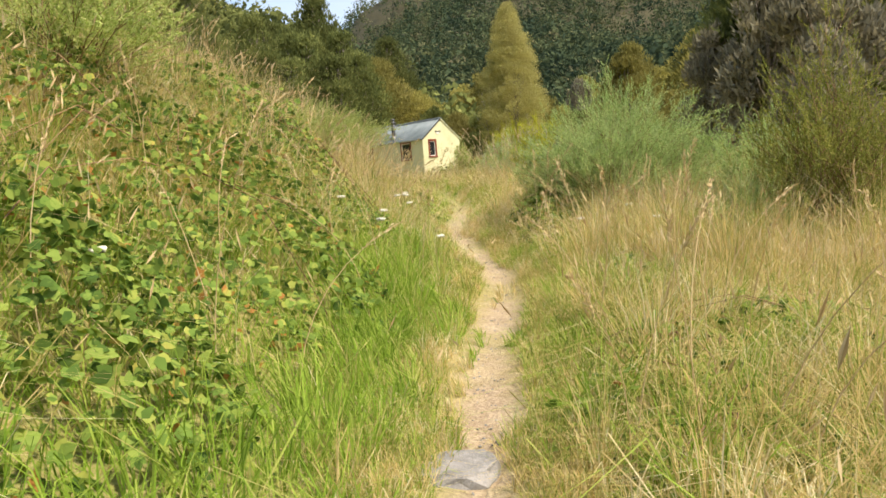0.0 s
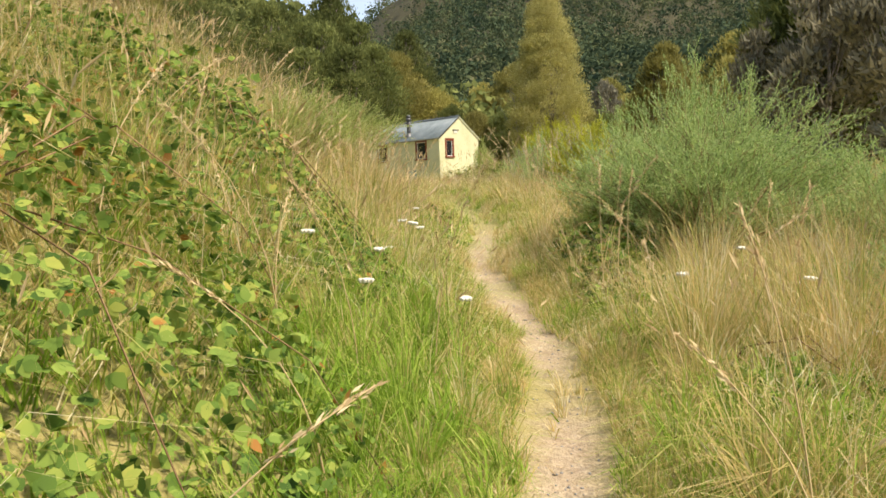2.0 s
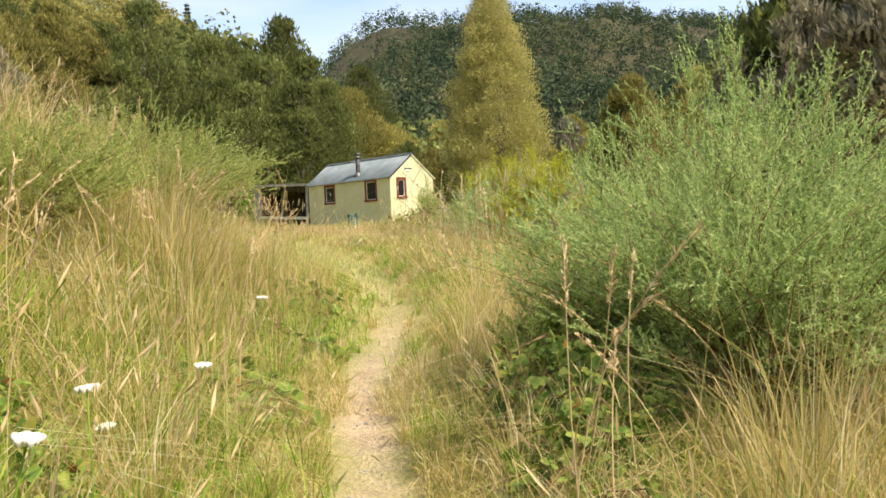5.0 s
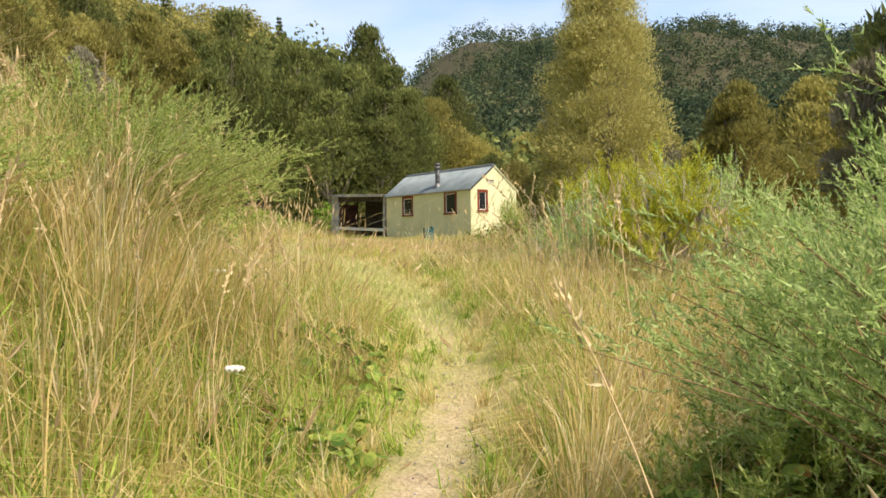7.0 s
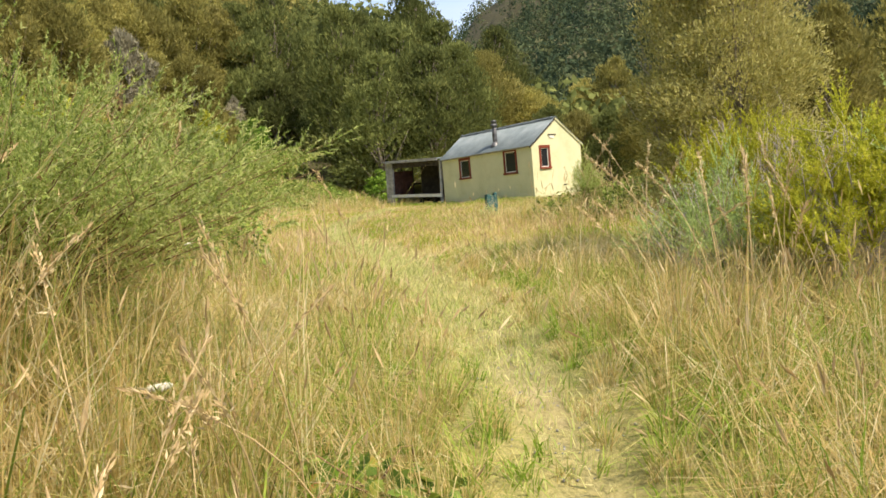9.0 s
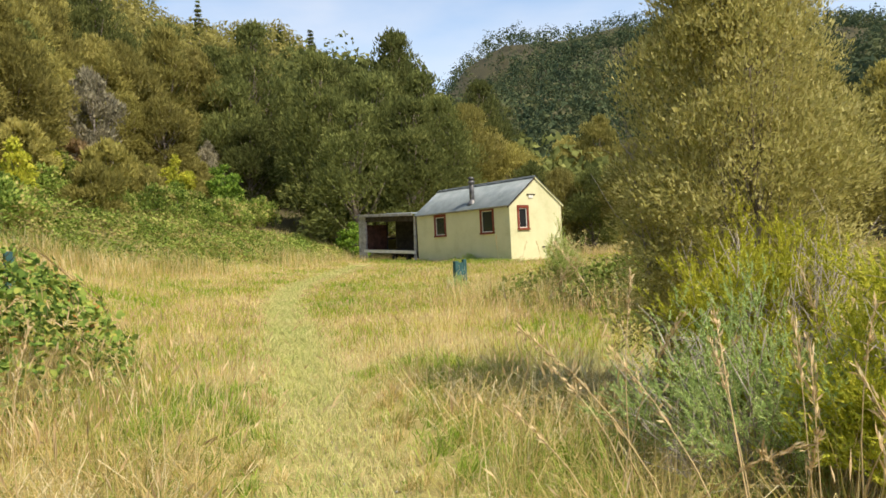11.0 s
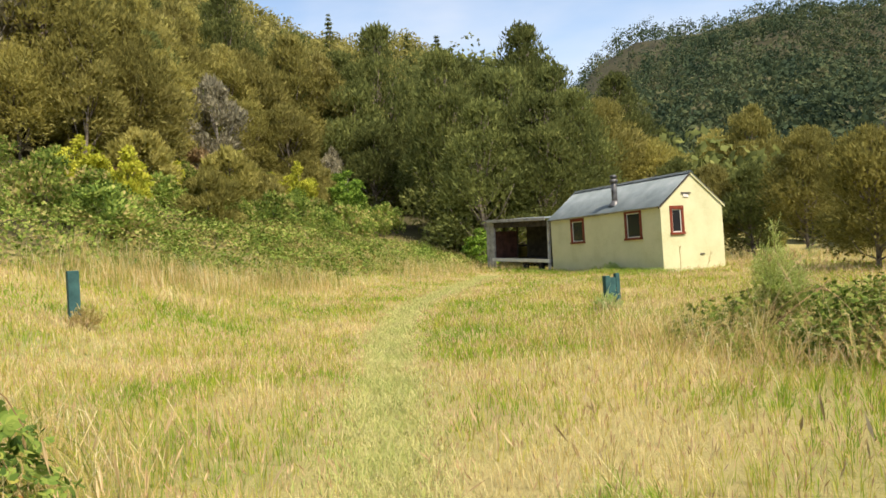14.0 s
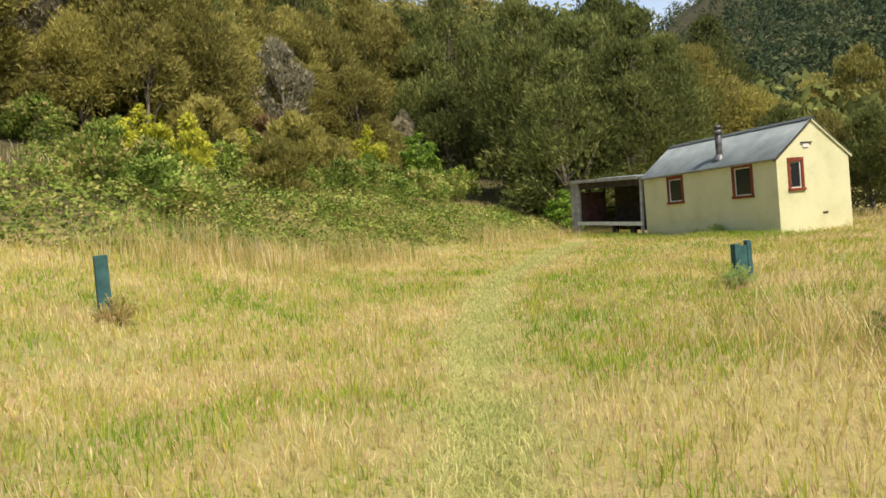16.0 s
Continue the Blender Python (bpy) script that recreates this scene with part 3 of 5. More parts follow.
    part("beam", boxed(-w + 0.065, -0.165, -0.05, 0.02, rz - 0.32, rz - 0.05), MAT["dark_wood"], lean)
    part("fascia", boxed(-w - 0.2, -0.02, -0.30, -0.262, rz - 0.05, rz + 0.09), MAT["grey_wood"], lean, "pale grey front edge of the roof")
    part("floor_rail", boxed(-w - 0.05, -0.03, -0.12, -0.065, fz - 0.13, fz + 0.03), MAT["white_trim"], lean, "pale floor edge board")
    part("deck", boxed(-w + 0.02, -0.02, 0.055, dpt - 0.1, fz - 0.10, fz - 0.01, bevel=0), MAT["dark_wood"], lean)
    for x in (-2.2, -1.0):
        part("pile", boxed(x, x + 0.18, 0.06, 0.3, -0.3, fz - 0.105), MAT["dark_wood"], lean)
    part("side_panel", boxed(-w - 0.04, -w, 0.06, 1.42, fz - 0.1, 1.94), MAT["rust"], lean, "rust brown iron side sheet")
    part("side_rail", boxed(-w - 0.05, -w + 0.01, 0.06, dpt, rz - 0.2, rz - 0.06), MAT["dark_wood"], lean)
    part("stud", boxed(-w - 0.04, -w + 0.01, 0.62, 0.68, 1.945, rz - 0.205), MAT["dark_wood"], lean)
    part("stud", boxed(-w - 0.04, -w + 0.02, 1.43, 1.50, fz - 0.1, rz - 0.205), MAT["dark_wood"], lean)
    part("cross_rail", boxed(-w - 0.04, -w + 0.01, 1.505, dpt - 0.05, 1.12, 1.22), MAT["dark_wood"], lean)
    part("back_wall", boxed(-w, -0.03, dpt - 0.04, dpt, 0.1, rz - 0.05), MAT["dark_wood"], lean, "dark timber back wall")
    v, f = corrugated(-w - 0.66, -0.02, (-0.26, rz + 0.05), (dpt + 0.1, rz + 0.16))
    part("roof_sheet", tri_mesh("lean_roof", v, f, MAT["roof"]), None, lean, "corrugated iron lean-to roof")


build_hut()


# ---- posts and sign board ----
def marker_posts():
    z = float(land(7.5, -18.9)[0])
    p = thing("marker_post", (7.49, -18.92, z), "short teal painted marker post with a pale worn base", "post", "marker posts")
    p.rotation_euler.z = 0.2
    h = 1.11 - z
    part("shaft", boxed(-0.085, 0.085, -0.085, 0.085, 0.06, h, bevel=0.012), MAT["teal"], p, "teal painted upright")
    part("foot", boxed(-0.08, 0.08, -0.08, 0.08, -0.3, 0.058), MAT["grey_wood"], p, "bare weathered foot")
    z = float(land(8.0, -8.8)[0])
    b = thing("sign_board", (7.98, -8.79, z), "low teal wooden sign board on two stubby posts in grass", "sign", "marker posts")
    b.rotation_euler.z = 1.6
    h = 0.36 - z
    part("post", boxed(-0.06, 0.06, -0.06, 0.06, -0.25, h, bevel=0.01), MAT["teal"], b)
    part("post", boxed(0.27, 0.37, 0.0, 0.09, -0.25, h + 0.04, bevel=0.01), MAT["teal"], b)
    part("board", boxed(0.062, 0.268, 0.01, 0.05, 0.25, h - 0.04), MAT["teal"], b, "teal board")


marker_posts()

# ---- woody plants ----
def crown(height, width, base, lobes, leaves, leaf, slim=1.0, fine=True, seed=0):
    """A crown of small sprays gathered in uneven, spreading lobes. Returns leaf mesh data and the lobes' centres."""
    r = np.random.default_rng(seed)
    t = np.sort(r.uniform(0, 1, lobes)) ** 0.8
    prof = np.sin(np.pi * np.clip(0.12 + 0.84 * t, 0, 1) ** (0.75 * slim)) ** 0.8
    ang = r.uniform(0, 6.283, lobes)
    rad = width * 0.5 * prof * np.sqrt(r.uniform(0.15, 1.0, lobes)) * 0.9
    c = np.stack([np.cos(ang) * rad, np.sin(ang) * rad, base + (height - base) * (0.04 + 0.9 * t)], 1)
    size = width * r.uniform(0.09, 0.19, lobes) * (0.5 + 0.6 * prof)
    k = r.choice(lobes, leaves, p=size ** 2 / (size ** 2).sum())
    d = unit(r.normal(size=(leaves, 3)) + [0, 0, 0.45])
    plume = unit(c - [0, 0, base + (height - base) * 0.25]) * 0.5 + [0, 0, 0.45]
    p = c[k] + d * np.array([1.15, 1.15, 0.95]) * (size[k] * r.uniform(0.2, 1.1, leaves) ** 0.45)[:, None]
    axis = unit(d * 0.35 + plume[k] + r.normal(0, 0.42, (leaves, 3)))
    up = unit(d + r.normal(0, 0.35, (leaves, 3)))
    long = leaf * r.uniform(0.6, 1.4, leaves)
    if not fine:
        return leaf_cards(p, axis + unit(np.cross(d, r.normal(size=(leaves, 3)))), up, long, long * 0.55), c
    side = unit(np.cross(axis, up)) * (long * 0.22)[:, None]
    v = np.stack([p - side, p + side, p + axis * long[:, None]], 1)
    return (v.reshape(-1, 3), np.arange(leaves * 3).reshape(-1, 3)), c


def limbs(height, base, centres, thick, seed, share=0.5):
    r = np.random.default_rng(seed + 99)
    sway = r.normal(0, 0.05 * height, 2)
    h = np.linspace(0, 1, 7)
    trunk = np.stack([sway[0] * h ** 1.5 + 0.03 * height * np.sin(4 * h), sway[1] * h ** 1.5, h * height * 0.92 - 0.3], 1)
    out = [tube(trunk, thick * (1 - 0.85 * h), 7)]
    for c in centres[r.random(len(centres)) < share]:
        i = np.clip((c[2] - 0.18 * height) / height, 0.12, 0.85)
        root = np.array([np.interp(i, h, trunk[:, k]) for k in range(3)])
        mid = (root * 0.5 + c * 0.5) + [0, 0, -0.06 * height * r.random()]
        out.append(tube([root, mid, c], [thick * 0.38 * (1 - 0.6 * i), thick * 0.22, thick * 0.06], 4))
    return joined(out)


def tree(name, label, category, mat, seed, height, width, base, lobes, leaves, leaf, thick, slim=1.0, bark="bark", group="", fine=True):
    ob = thing(name, (0, 0, 0), label, category, group)
    (v, f), c = crown(height, width, base, lobes, leaves, leaf, slim, fine, seed)
    tagged(part("trunk", tri_mesh("trunk", *limbs(height, base, c, thick, seed), MAT[bark], True), None, ob), kind="stuff" if height < 5 else "")
    part("crown", tri_mesh("crown", v, f, MAT[mat]), None, ob)
    return ob


def stand(kinds, spots):
    """Plants copies of the kinds: rows of kind, x, y, scale, height scale, turn. The first of each kind is the built one."""
    used = set()
    for k, x, y, s, hs, turn in spots:
        z = float(land(x, y)[0]) - 0.1
        m = Matrix.LocRotScale((x, y, z), Euler((0, 0, turn)), (s, s, s * hs))
        if k not in used:
            kinds[k].matrix_basis = m
            used.add(k)
        else:
            ob = kinds[k]
            was = ob.scale.copy()
            ob.scale = (1, 1, 1)
            c = copy_thing(ob, m)
            ob.scale = was
    return used


OLIVE = "olive brown kanuka tree with a dense feathery crown on the hillside"
KINDS = {
    "kanuka_a": tree("kanuka_tree", OLIVE, "tree", "kanuka", 1, 8.5, 5.0, 1.3, 70, 15000, 0.22, 0.14, group="hillside trees"),
    "kanuka_b": tree("kanuka_tree", OLIVE, "tree", "kanuka", 2, 7.0, 5.4, 0.9, 74, 15000, 0.22, 0.13, group="hillside trees"),
    "kanuka_c": tree("kanuka_tree", "slender olive kanuka tree with a pointed crown at the forest edge", "tree", "kanuka", 3, 8.0, 3.8, 1.0, 56, 12000, 0.20, 0.12, 0.9, group="hillside trees"),
    "dark_a": tree("beech_tree", "tall dark green tree with layered branches behind the hut", "tree", "dark_leaf", 4, 11.5, 6.4, 0.6, 110, 17000, 0.25, 0.22, 0.8, group="hillside trees"),
    "dark_b": tree("beech_tree", "dark green bushy tree in the forest edge", "tree", "dark_leaf", 5, 7.5, 5.4, 0.4, 74, 13000, 0.25, 0.18, group="hillside trees"),
    "bright": tree("coprosma_shrub", "bright green leafy shrub on the bramble slope", "shrub", "bright_leaf", 6, 3.6, 2.4, 0.1, 34, 4200, 0.17, 0.07, group="slope shrubs", fine=False),
    "grey": tree("manuka_tree", "greyish half-bare manuka tree in the forest edge", "tree", "grey_leaf", 7, 6.5, 3.6, 0.6, 44, 6500, 0.25, 0.13, bark="dead", group="hillside trees"),
    "lime": tree("lime_shrub", "lime green young shrub at the foot of the hillside", "shrub", "yellow_broom", 8, 2.4, 1.7, 0.05, 26, 2600, 0.15, 0.05, group="slope shrubs", fine=False),
    "scrub": tree("manuka_scrub", "low brown olive manuka scrub on the slope", "shrub", "kanuka", 9, 2.6, 3.0, 0.05, 36, 6500, 0.2, 0.06, group="slope shrubs"),
    "russet": tree("bracken_shrub", "russet brown dry shrub on the bramble slope", "shrub", "russet_leaf", 12, 2.0, 2.6, 0.0, 34, 5000, 0.2, 0.05, group="slope shrubs"),
    "weed": tree("slope_shrub", "low mid-green scrub over the bramble slope", "shrub", "slope_leaf", 10, 1.5, 2.4, 0.0, 30, 3000, 0.14, 0.04, group="slope shrubs", fine=False),
}


def plan_forest():
    r = np.random.default_rng(21)
    spots = []

    def scatter(n, region, kinds, gap, size=(0.8, 1.25)):
        tries = 0
        while n > 0 and tries < 4000:
            tries += 1
            x, y = region(r)
            if any(abs(x - q[1]) < gap and abs(y - q[2]) < gap and math.hypot(x - q[1], y - q[2]) < gap for q in spots):
                continue
            if math.hypot(x - 20, y + 19) < 9:
                continue
            spots.append((kinds[int(r.integers(len(kinds)))], x, y, r.uniform(*size), r.uniform(0.85, 1.2), r.uniform(0, 6.28)))
            n -= 1

    def hill(u0, u1, w0, w1):
        """Along the hillside's foot (u) and up it (w)."""
        def f(r):
            u, w = r.uniform(u0, u1), r.uniform(w0, w1)
            return -3 - 0.73 * u - 0.685 * w, -14.5 + 0.685 * u - 0.73 * w
        return f
    # the forest on the left hillside, above the bramble slope
    scatter(34, hill(-3, 24, 3.0, 9.5), ["weed", "weed", "scrub", "weed", "lime"], 1.5, (0.7, 1.1))
    scatter(20, hill(0, 27, 9.0, 12), ["kanuka_c", "grey", "scrub", "kanuka_a", "kanuka_b"], 1.7, (0.6, 0.9))
    scatter(26, hill(-6, 30, 12, 17), ["kanuka_a", "kanuka_b", "kanuka_c", "dark_b", "grey", "kanuka_a"], 2.2, (0.9, 1.25))
    scatter(12, hill(19, 33, 13, 24), ["dark_a", "kanuka_a", "kanuka_b"], 2.6, (0.85, 1.05))
    scatter(14, hill(20, 34, 6.5, 15), ["dark_a", "kanuka_a", "kanuka_b", "dark_b"], 2.2, (0.9, 1.15))
    scatter(14, hill(8, 27, 17, 30), ["kanuka_a", "kanuka_b", "dark_b"], 2.8, (1.15, 1.4))
    scatter(18, hill(-12, 34, 17, 29), ["kanuka_a", "kanuka_b", "dark_a", "kanuka_a", "dark_b"], 2.8, (1.0, 1.35))
    scatter(12, hill(-16, 40, 29, 46), ["kanuka_a", "kanuka_b", "dark_b"], 3.6, (1.2, 1.5))
    # behind the hut
    box_of = lambda x0, x1, y0, y1: (lambda r: (r.uniform(x0, x1), r.uniform(y0, y1)))
    scatter(9, box_of(-22, -15.5, 1.0, 9), ["dark_a", "dark_b", "dark_a"], 2.2, (0.85, 1.05))
    scatter(12, box_of(-36, -21, -1, 20), ["dark_a", "dark_a", "kanuka_b"], 3.0, (0.95, 1.2))
    scatter(18, box_of(-18, 3, 13, 26), ["kanuka_b", "scrub", "kanuka_a", "dark_b"], 2.2, (0.55, 0.8))
    scatter(16, box_of(-34, 4, 26, 46), ["kanuka_a", "kanuka_b", "dark_b", "grey"], 3.2, (0.9, 1.2))
    # right of the track
    scatter(16, box_of(3, 22, 2, 18), ["kanuka_b", "kanuka_a", "scrub", "grey"], 2.4, (0.6, 0.85))
    scatter(10, box_of(24, 40, -9, 6), ["kanuka_b", "kanuka_a", "grey", "dark_b"], 2.6, (0.7, 0.95))
    scatter(14, box_of(4, 44, 14, 40), ["kanuka_b", "kanuka_a", "grey"], 3.2, (1.0, 1.3))
    return spots


SPOTS = plan_forest()
SPOTS += [("russet", -12.2, -18.0, 0.7, 0.6, 1.0), ("russet", -17.0, -13.8, 1.0, 1.1, 2.0), ("russet", -19.2, -11.5, 0.9, 1.0, 3.0), ("russet", -16.0, -17.2, 1.0, 1.1, 4.0), ("lime", -10.5, -18.8, 1.0, 0.9, 2.0), ("lime", -8.8, -19.5, 0.8, 0.8, 4.0),
          ("bright", -21.0, -5.0, 1.0, 0.95, 0.4), ("bright", -20.7, -14.7, 1.15, 1.25, 2.0), ("lime", -20.0, -8.0, 1.1, 1.2, 1.0), ("lime", -14.0, -15.5, 0.9, 1.0, 3.0),
          ("scrub", -17.5, -12.5, 0.75, 0.8, 1.0), ("scrub", -16.0, -18.0, 0.8, 0.9, 2.2), ("lime", -13.0, -18.5, 0.8, 0.9, 5.0), ("bright", -15.0, 0.6, 0.8, 0.8, 4.0), ("grey", 27.3, -15.4, 0.42, 1.0, 1.0), ("grey", 20.6, -2.0, 0.9, 1.1, 0.5), ("grey", 23.2, -3.0, 0.95, 1.2, 2.5), ("grey", 17.5, 0.5, 0.8, 1.1, 4.0), ("dark_b", 22.0, 0.5, 1.1, 1.2, 1.0), ("dark_b", 19.0, 3.0, 1.2, 1.2, 3.0), ("bright", -21.5, -13.0, 0.9, 1.7, 1.0)]
stand(KINDS, SPOTS)


def canopy(name, label, mat, cx, cy, wide, tall, per, seed):
    """A closed wood in one mesh: each crown a cluster of rounded boughs covered in leaf clumps."""
    r = np.random.default_rng(seed)
    n = len(cx)
    boughs = 6
    c = np.stack([cx, cy, land(cx, cy)], 1)
    off = r.normal(size=(n, boughs, 3)) * np.array([0.3, 0.3, 0.12]) * wide[:, None, None]
    off[:, :, 2] += tall[:, None] * np.linspace(0.35, 0.85, boughs)
    off[:, :, :2] *= np.linspace(1.25, 0.35, boughs)[None, :, None]
    k = r.integers(0, boughs, (n, per))
    d = unit(r.normal(size=(n, per, 3)) + [0, 0, 0.5])
    ball = wide[:, None] * 0.27 * r.uniform(0.8, 1.1, (n, per))
    p = c[:, None] + np.take_along_axis(off, k[..., None], 1) + d * ball[..., None] * [1.1, 1.1, 0.9]
    axis = unit(np.cross(d, r.normal(size=(n, per, 3))) + [0, 0, 0.4])
    up = unit(d + r.normal(0, 0.15, d.shape))
    long = (wide[:, None] * 0.17 * r.uniform(0.6, 1.3, (n, per))).ravel()
    v, f = leaf_cards((p - axis * long.reshape(n, per, 1) * 0.5).reshape(-1, 3), axis.reshape(-1, 3), up.reshape(-1, 3), long, long * 0.6)
    tagged(new(name, tri_mesh(name, v, f, MAT[mat])), label, "forest", kind="stuff")


def far_woods():
    """The wooded slopes beyond the single trees."""
    r = np.random.default_rng(33)

    def fan(n, y0, y1, d0, d1):
        yaw, dist = np.radians(r.uniform(y0, y1, n)), d0 * (d1 / d0) ** r.uniform(0, 1, n)
        return 22 - dist * np.sin(yaw), -20 + dist * np.cos(yaw), dist
    x, y, q = fan(7600, 18, 57, 95, 600)
    canopy("far_bush", "dense green bush covering the far hillsides, haze put in its dark bluish tint", "hazed_leaf", x, y, r.uniform(3.2, 8.5, len(x)) * (0.8 + q / 1500), r.uniform(2.5, 11.0, len(x)), 40, 34)
    x, y, q = fan(1500, -25, 18, 55, 330)
    canopy("far_bush", "dense green bush covering the valley side, haze put in its dark bluish tint", "hazed_leaf", x, y, r.uniform(4.5, 8.0, len(x)), r.uniform(4.0, 8.0, len(x)), 34, 35)
    x, y, q = fan(2600, 60, 112, 64, 290)
    canopy("hillside_kanuka", "olive brown kanuka wood covering the upper hillside", "kanuka", x, y, r.uniform(3.4, 5.6, len(x)) * (0.9 + q / 900), r.uniform(4.0, 7.5, len(x)), 54, 36)
    x, y, q = fan(260, 55, 66, 60, 112)
    canopy("spur_bush", "dark green wood on the spur behind the hut", "dark_leaf", x, y, r.uniform(3.6, 6.2, len(x)), r.uniform(6.0, 11.0, len(x)), 90, 37)
    x, y, q = fan(330, 24, 56, 62, 110)
    canopy("valley_bush", "mixed olive and green bush on the valley floor", "dark_leaf", x, y, r.uniform(3.4, 6.0, len(x)), r.uniform(3.5, 7.0, len(x)), 80, 38)


far_woods()


def pine(at, height, seed):
    """A spired conifer: a straight trunk with whorls of drooping, needled branches."""
    r = np.random.default_rng(seed)
    ob = thing("pine_tree", (at[0], at[1], float(land(at[0], at[1])[0])), "dark spired pine tree rising from the wooded ridge", "tree", "ridge pines")
    part("trunk", tri_mesh("trunk", *tube([(0, 0, -0.3), (0.05, 0, height * 0.5), (0, 0.05, height)], [height * 0.02, height * 0.013, 0.02], 6), MAT["bark"], True), None, ob)
    n = 2600
    t = r.uniform(0.12, 1, n)
    whorl = np.round(t * 13) / 13
    ang = r.integers(0, 7, n) * 0.9 + whorl * 9 + r.normal(0, 0.1, n)
    out = height * 0.2 * (1.04 - whorl) * (0.75 + 0.4 * np.sin(whorl * 40)) * np.sqrt(r.uniform(0.02, 1, n))
    p = np.stack([np.cos(ang) * out, np.sin(ang) * out, whorl * height - out * 0.22 + r.normal(0, 0.06, n)], 1)
    grow = np.stack([np.cos(ang), np.sin(ang), np.full(n, 0.1)], 1) + r.normal(0, 0.4, (n, 3))
    part("crown", tri_mesh("crown", *slivers(p, grow, r.uniform(0.3, 0.8, n), 0.2, r), MAT["dark_leaf"]), None, ob)


for x, y, h in ((-143.0, 33.0, 13.0), (-128.0, 46.0, 9.0), (-121.0, 50.0, 10.0)):
    pine((x, y), h, int(h * 7))


def broom(name, label, at, height, spread, stems, per, mat, seed, leaf=0.035, bare=0.3, lean=(0, 0), dead=0, wood="cane"):
    """A shrub of many whippy stems, each set with fine leaves on its upper part."""
    r = np.random.default_rng(seed)
    z = float(land(at[0], at[1])[0]) - 0.05
    ob = thing(name, (at[0], at[1], z), label, "shrub")
    ang, out = r.uniform(0, 6.283, stems), np.sqrt(r.uniform(0, 1, stems))
    reach = np.stack([np.cos(ang), np.sin(ang)], 1) * (out * spread)[:, None]
    hgt = height * r.uniform(0.55, 1.0, stems) * (1 - 0.35 * out ** 2)
    t = np.linspace(0, 1, 6)
    woody, leaves_v = [], []
    for i in range(stems):
        wob = r.normal(0, 0.05 * height, (6, 2)) * t[:, None]
        xy = reach[i] * (0.12 + 0.88 * t[:, None] ** 1.3) + wob + np.array(lean) * t[:, None] ** 2 * height
        line = np.concatenate([xy, (hgt[i] * (t - 0.18 * out[i] * t * t))[:, None]], 1)
        woody.append(tube(line, 0.008 * (1.15 - t) * (height / 2) ** 0.5, 3))
        grow = unit(line[-1] - line[2])
        k = r.uniform(bare, 1.0, per // 8) ** 0.8
        root = np.stack([np.interp(k, t, line[:, j]) for j in range(3)], 1)
        way = unit(grow * 0.9 + r.normal(0, 0.42, (len(k), 3)) + [0, 0, 0.3])
        size = 0.125 * height ** 0.5 * r.uniform(0.6, 1.6, len(k)) * (1.25 - 0.7 * k)
        along = r.uniform(0, 1, (len(k), 30))
        p = root[:, None] + way[:, None] * (size[:, None] * along * 1.6)[..., None]
        leaves_v.append((p.reshape(-1, 3), np.repeat(way, 30, 0)))
    p = np.concatenate([a for a, _ in leaves_v])
    g = np.concatenate([b for _, b in leaves_v])
    n = len(p)
    tagged(part("stem_tangle", tri_mesh("stem_tangle", *joined(woody), MAT[wood]), None, ob), kind="stuff")
    tagged(part("foliage", tri_mesh("foliage", *slivers(p, g + r.normal(0, 0.5, (n, 3)), leaf * 0.62 * r.uniform(0.6, 1.4, n), leaf * 0.2, r), MAT[mat]), None, ob), kind="stuff")
    if dead:
        tw = []
        for _ in range(dead):
            a, h0 = r.uniform(0, 6.283), r.uniform(0.25, 0.8) * height
            q = np.array([math.cos(a), math.sin(a), 0]) * spread * r.uniform(0.4, 0.9)
            end = q + [r.normal(0, 0.05), r.normal(0, 0.05), h0]
            tw.append(tube([q * 0.5 + [0, 0, h0 * 0.45], q * 0.8 + [0, 0, h0 * 0.75], end], [0.006, 0.004, 0.0015], 3))
            for _ in range(5):
                k = r.uniform(0.3, 1.0)
                s0 = q * (0.6 + 0.4 * k) + [0, 0, h0 * (0.55 + 0.45 * k)]
                tw.append(tube([s0, s0 + r.normal(0, 0.05, 3) + [0, 0, 0.06], s0 + r.normal(0, 0.07, 3) + [0, 0, 0.15]], [0.003, 0.002, 0.001], 3))
        tagged(part("twig_tangle", tri_mesh("twig_tangle", *joined(tw), MAT["dead"]), None, ob, "bare grey twigs"), kind="stuff")
    return ob


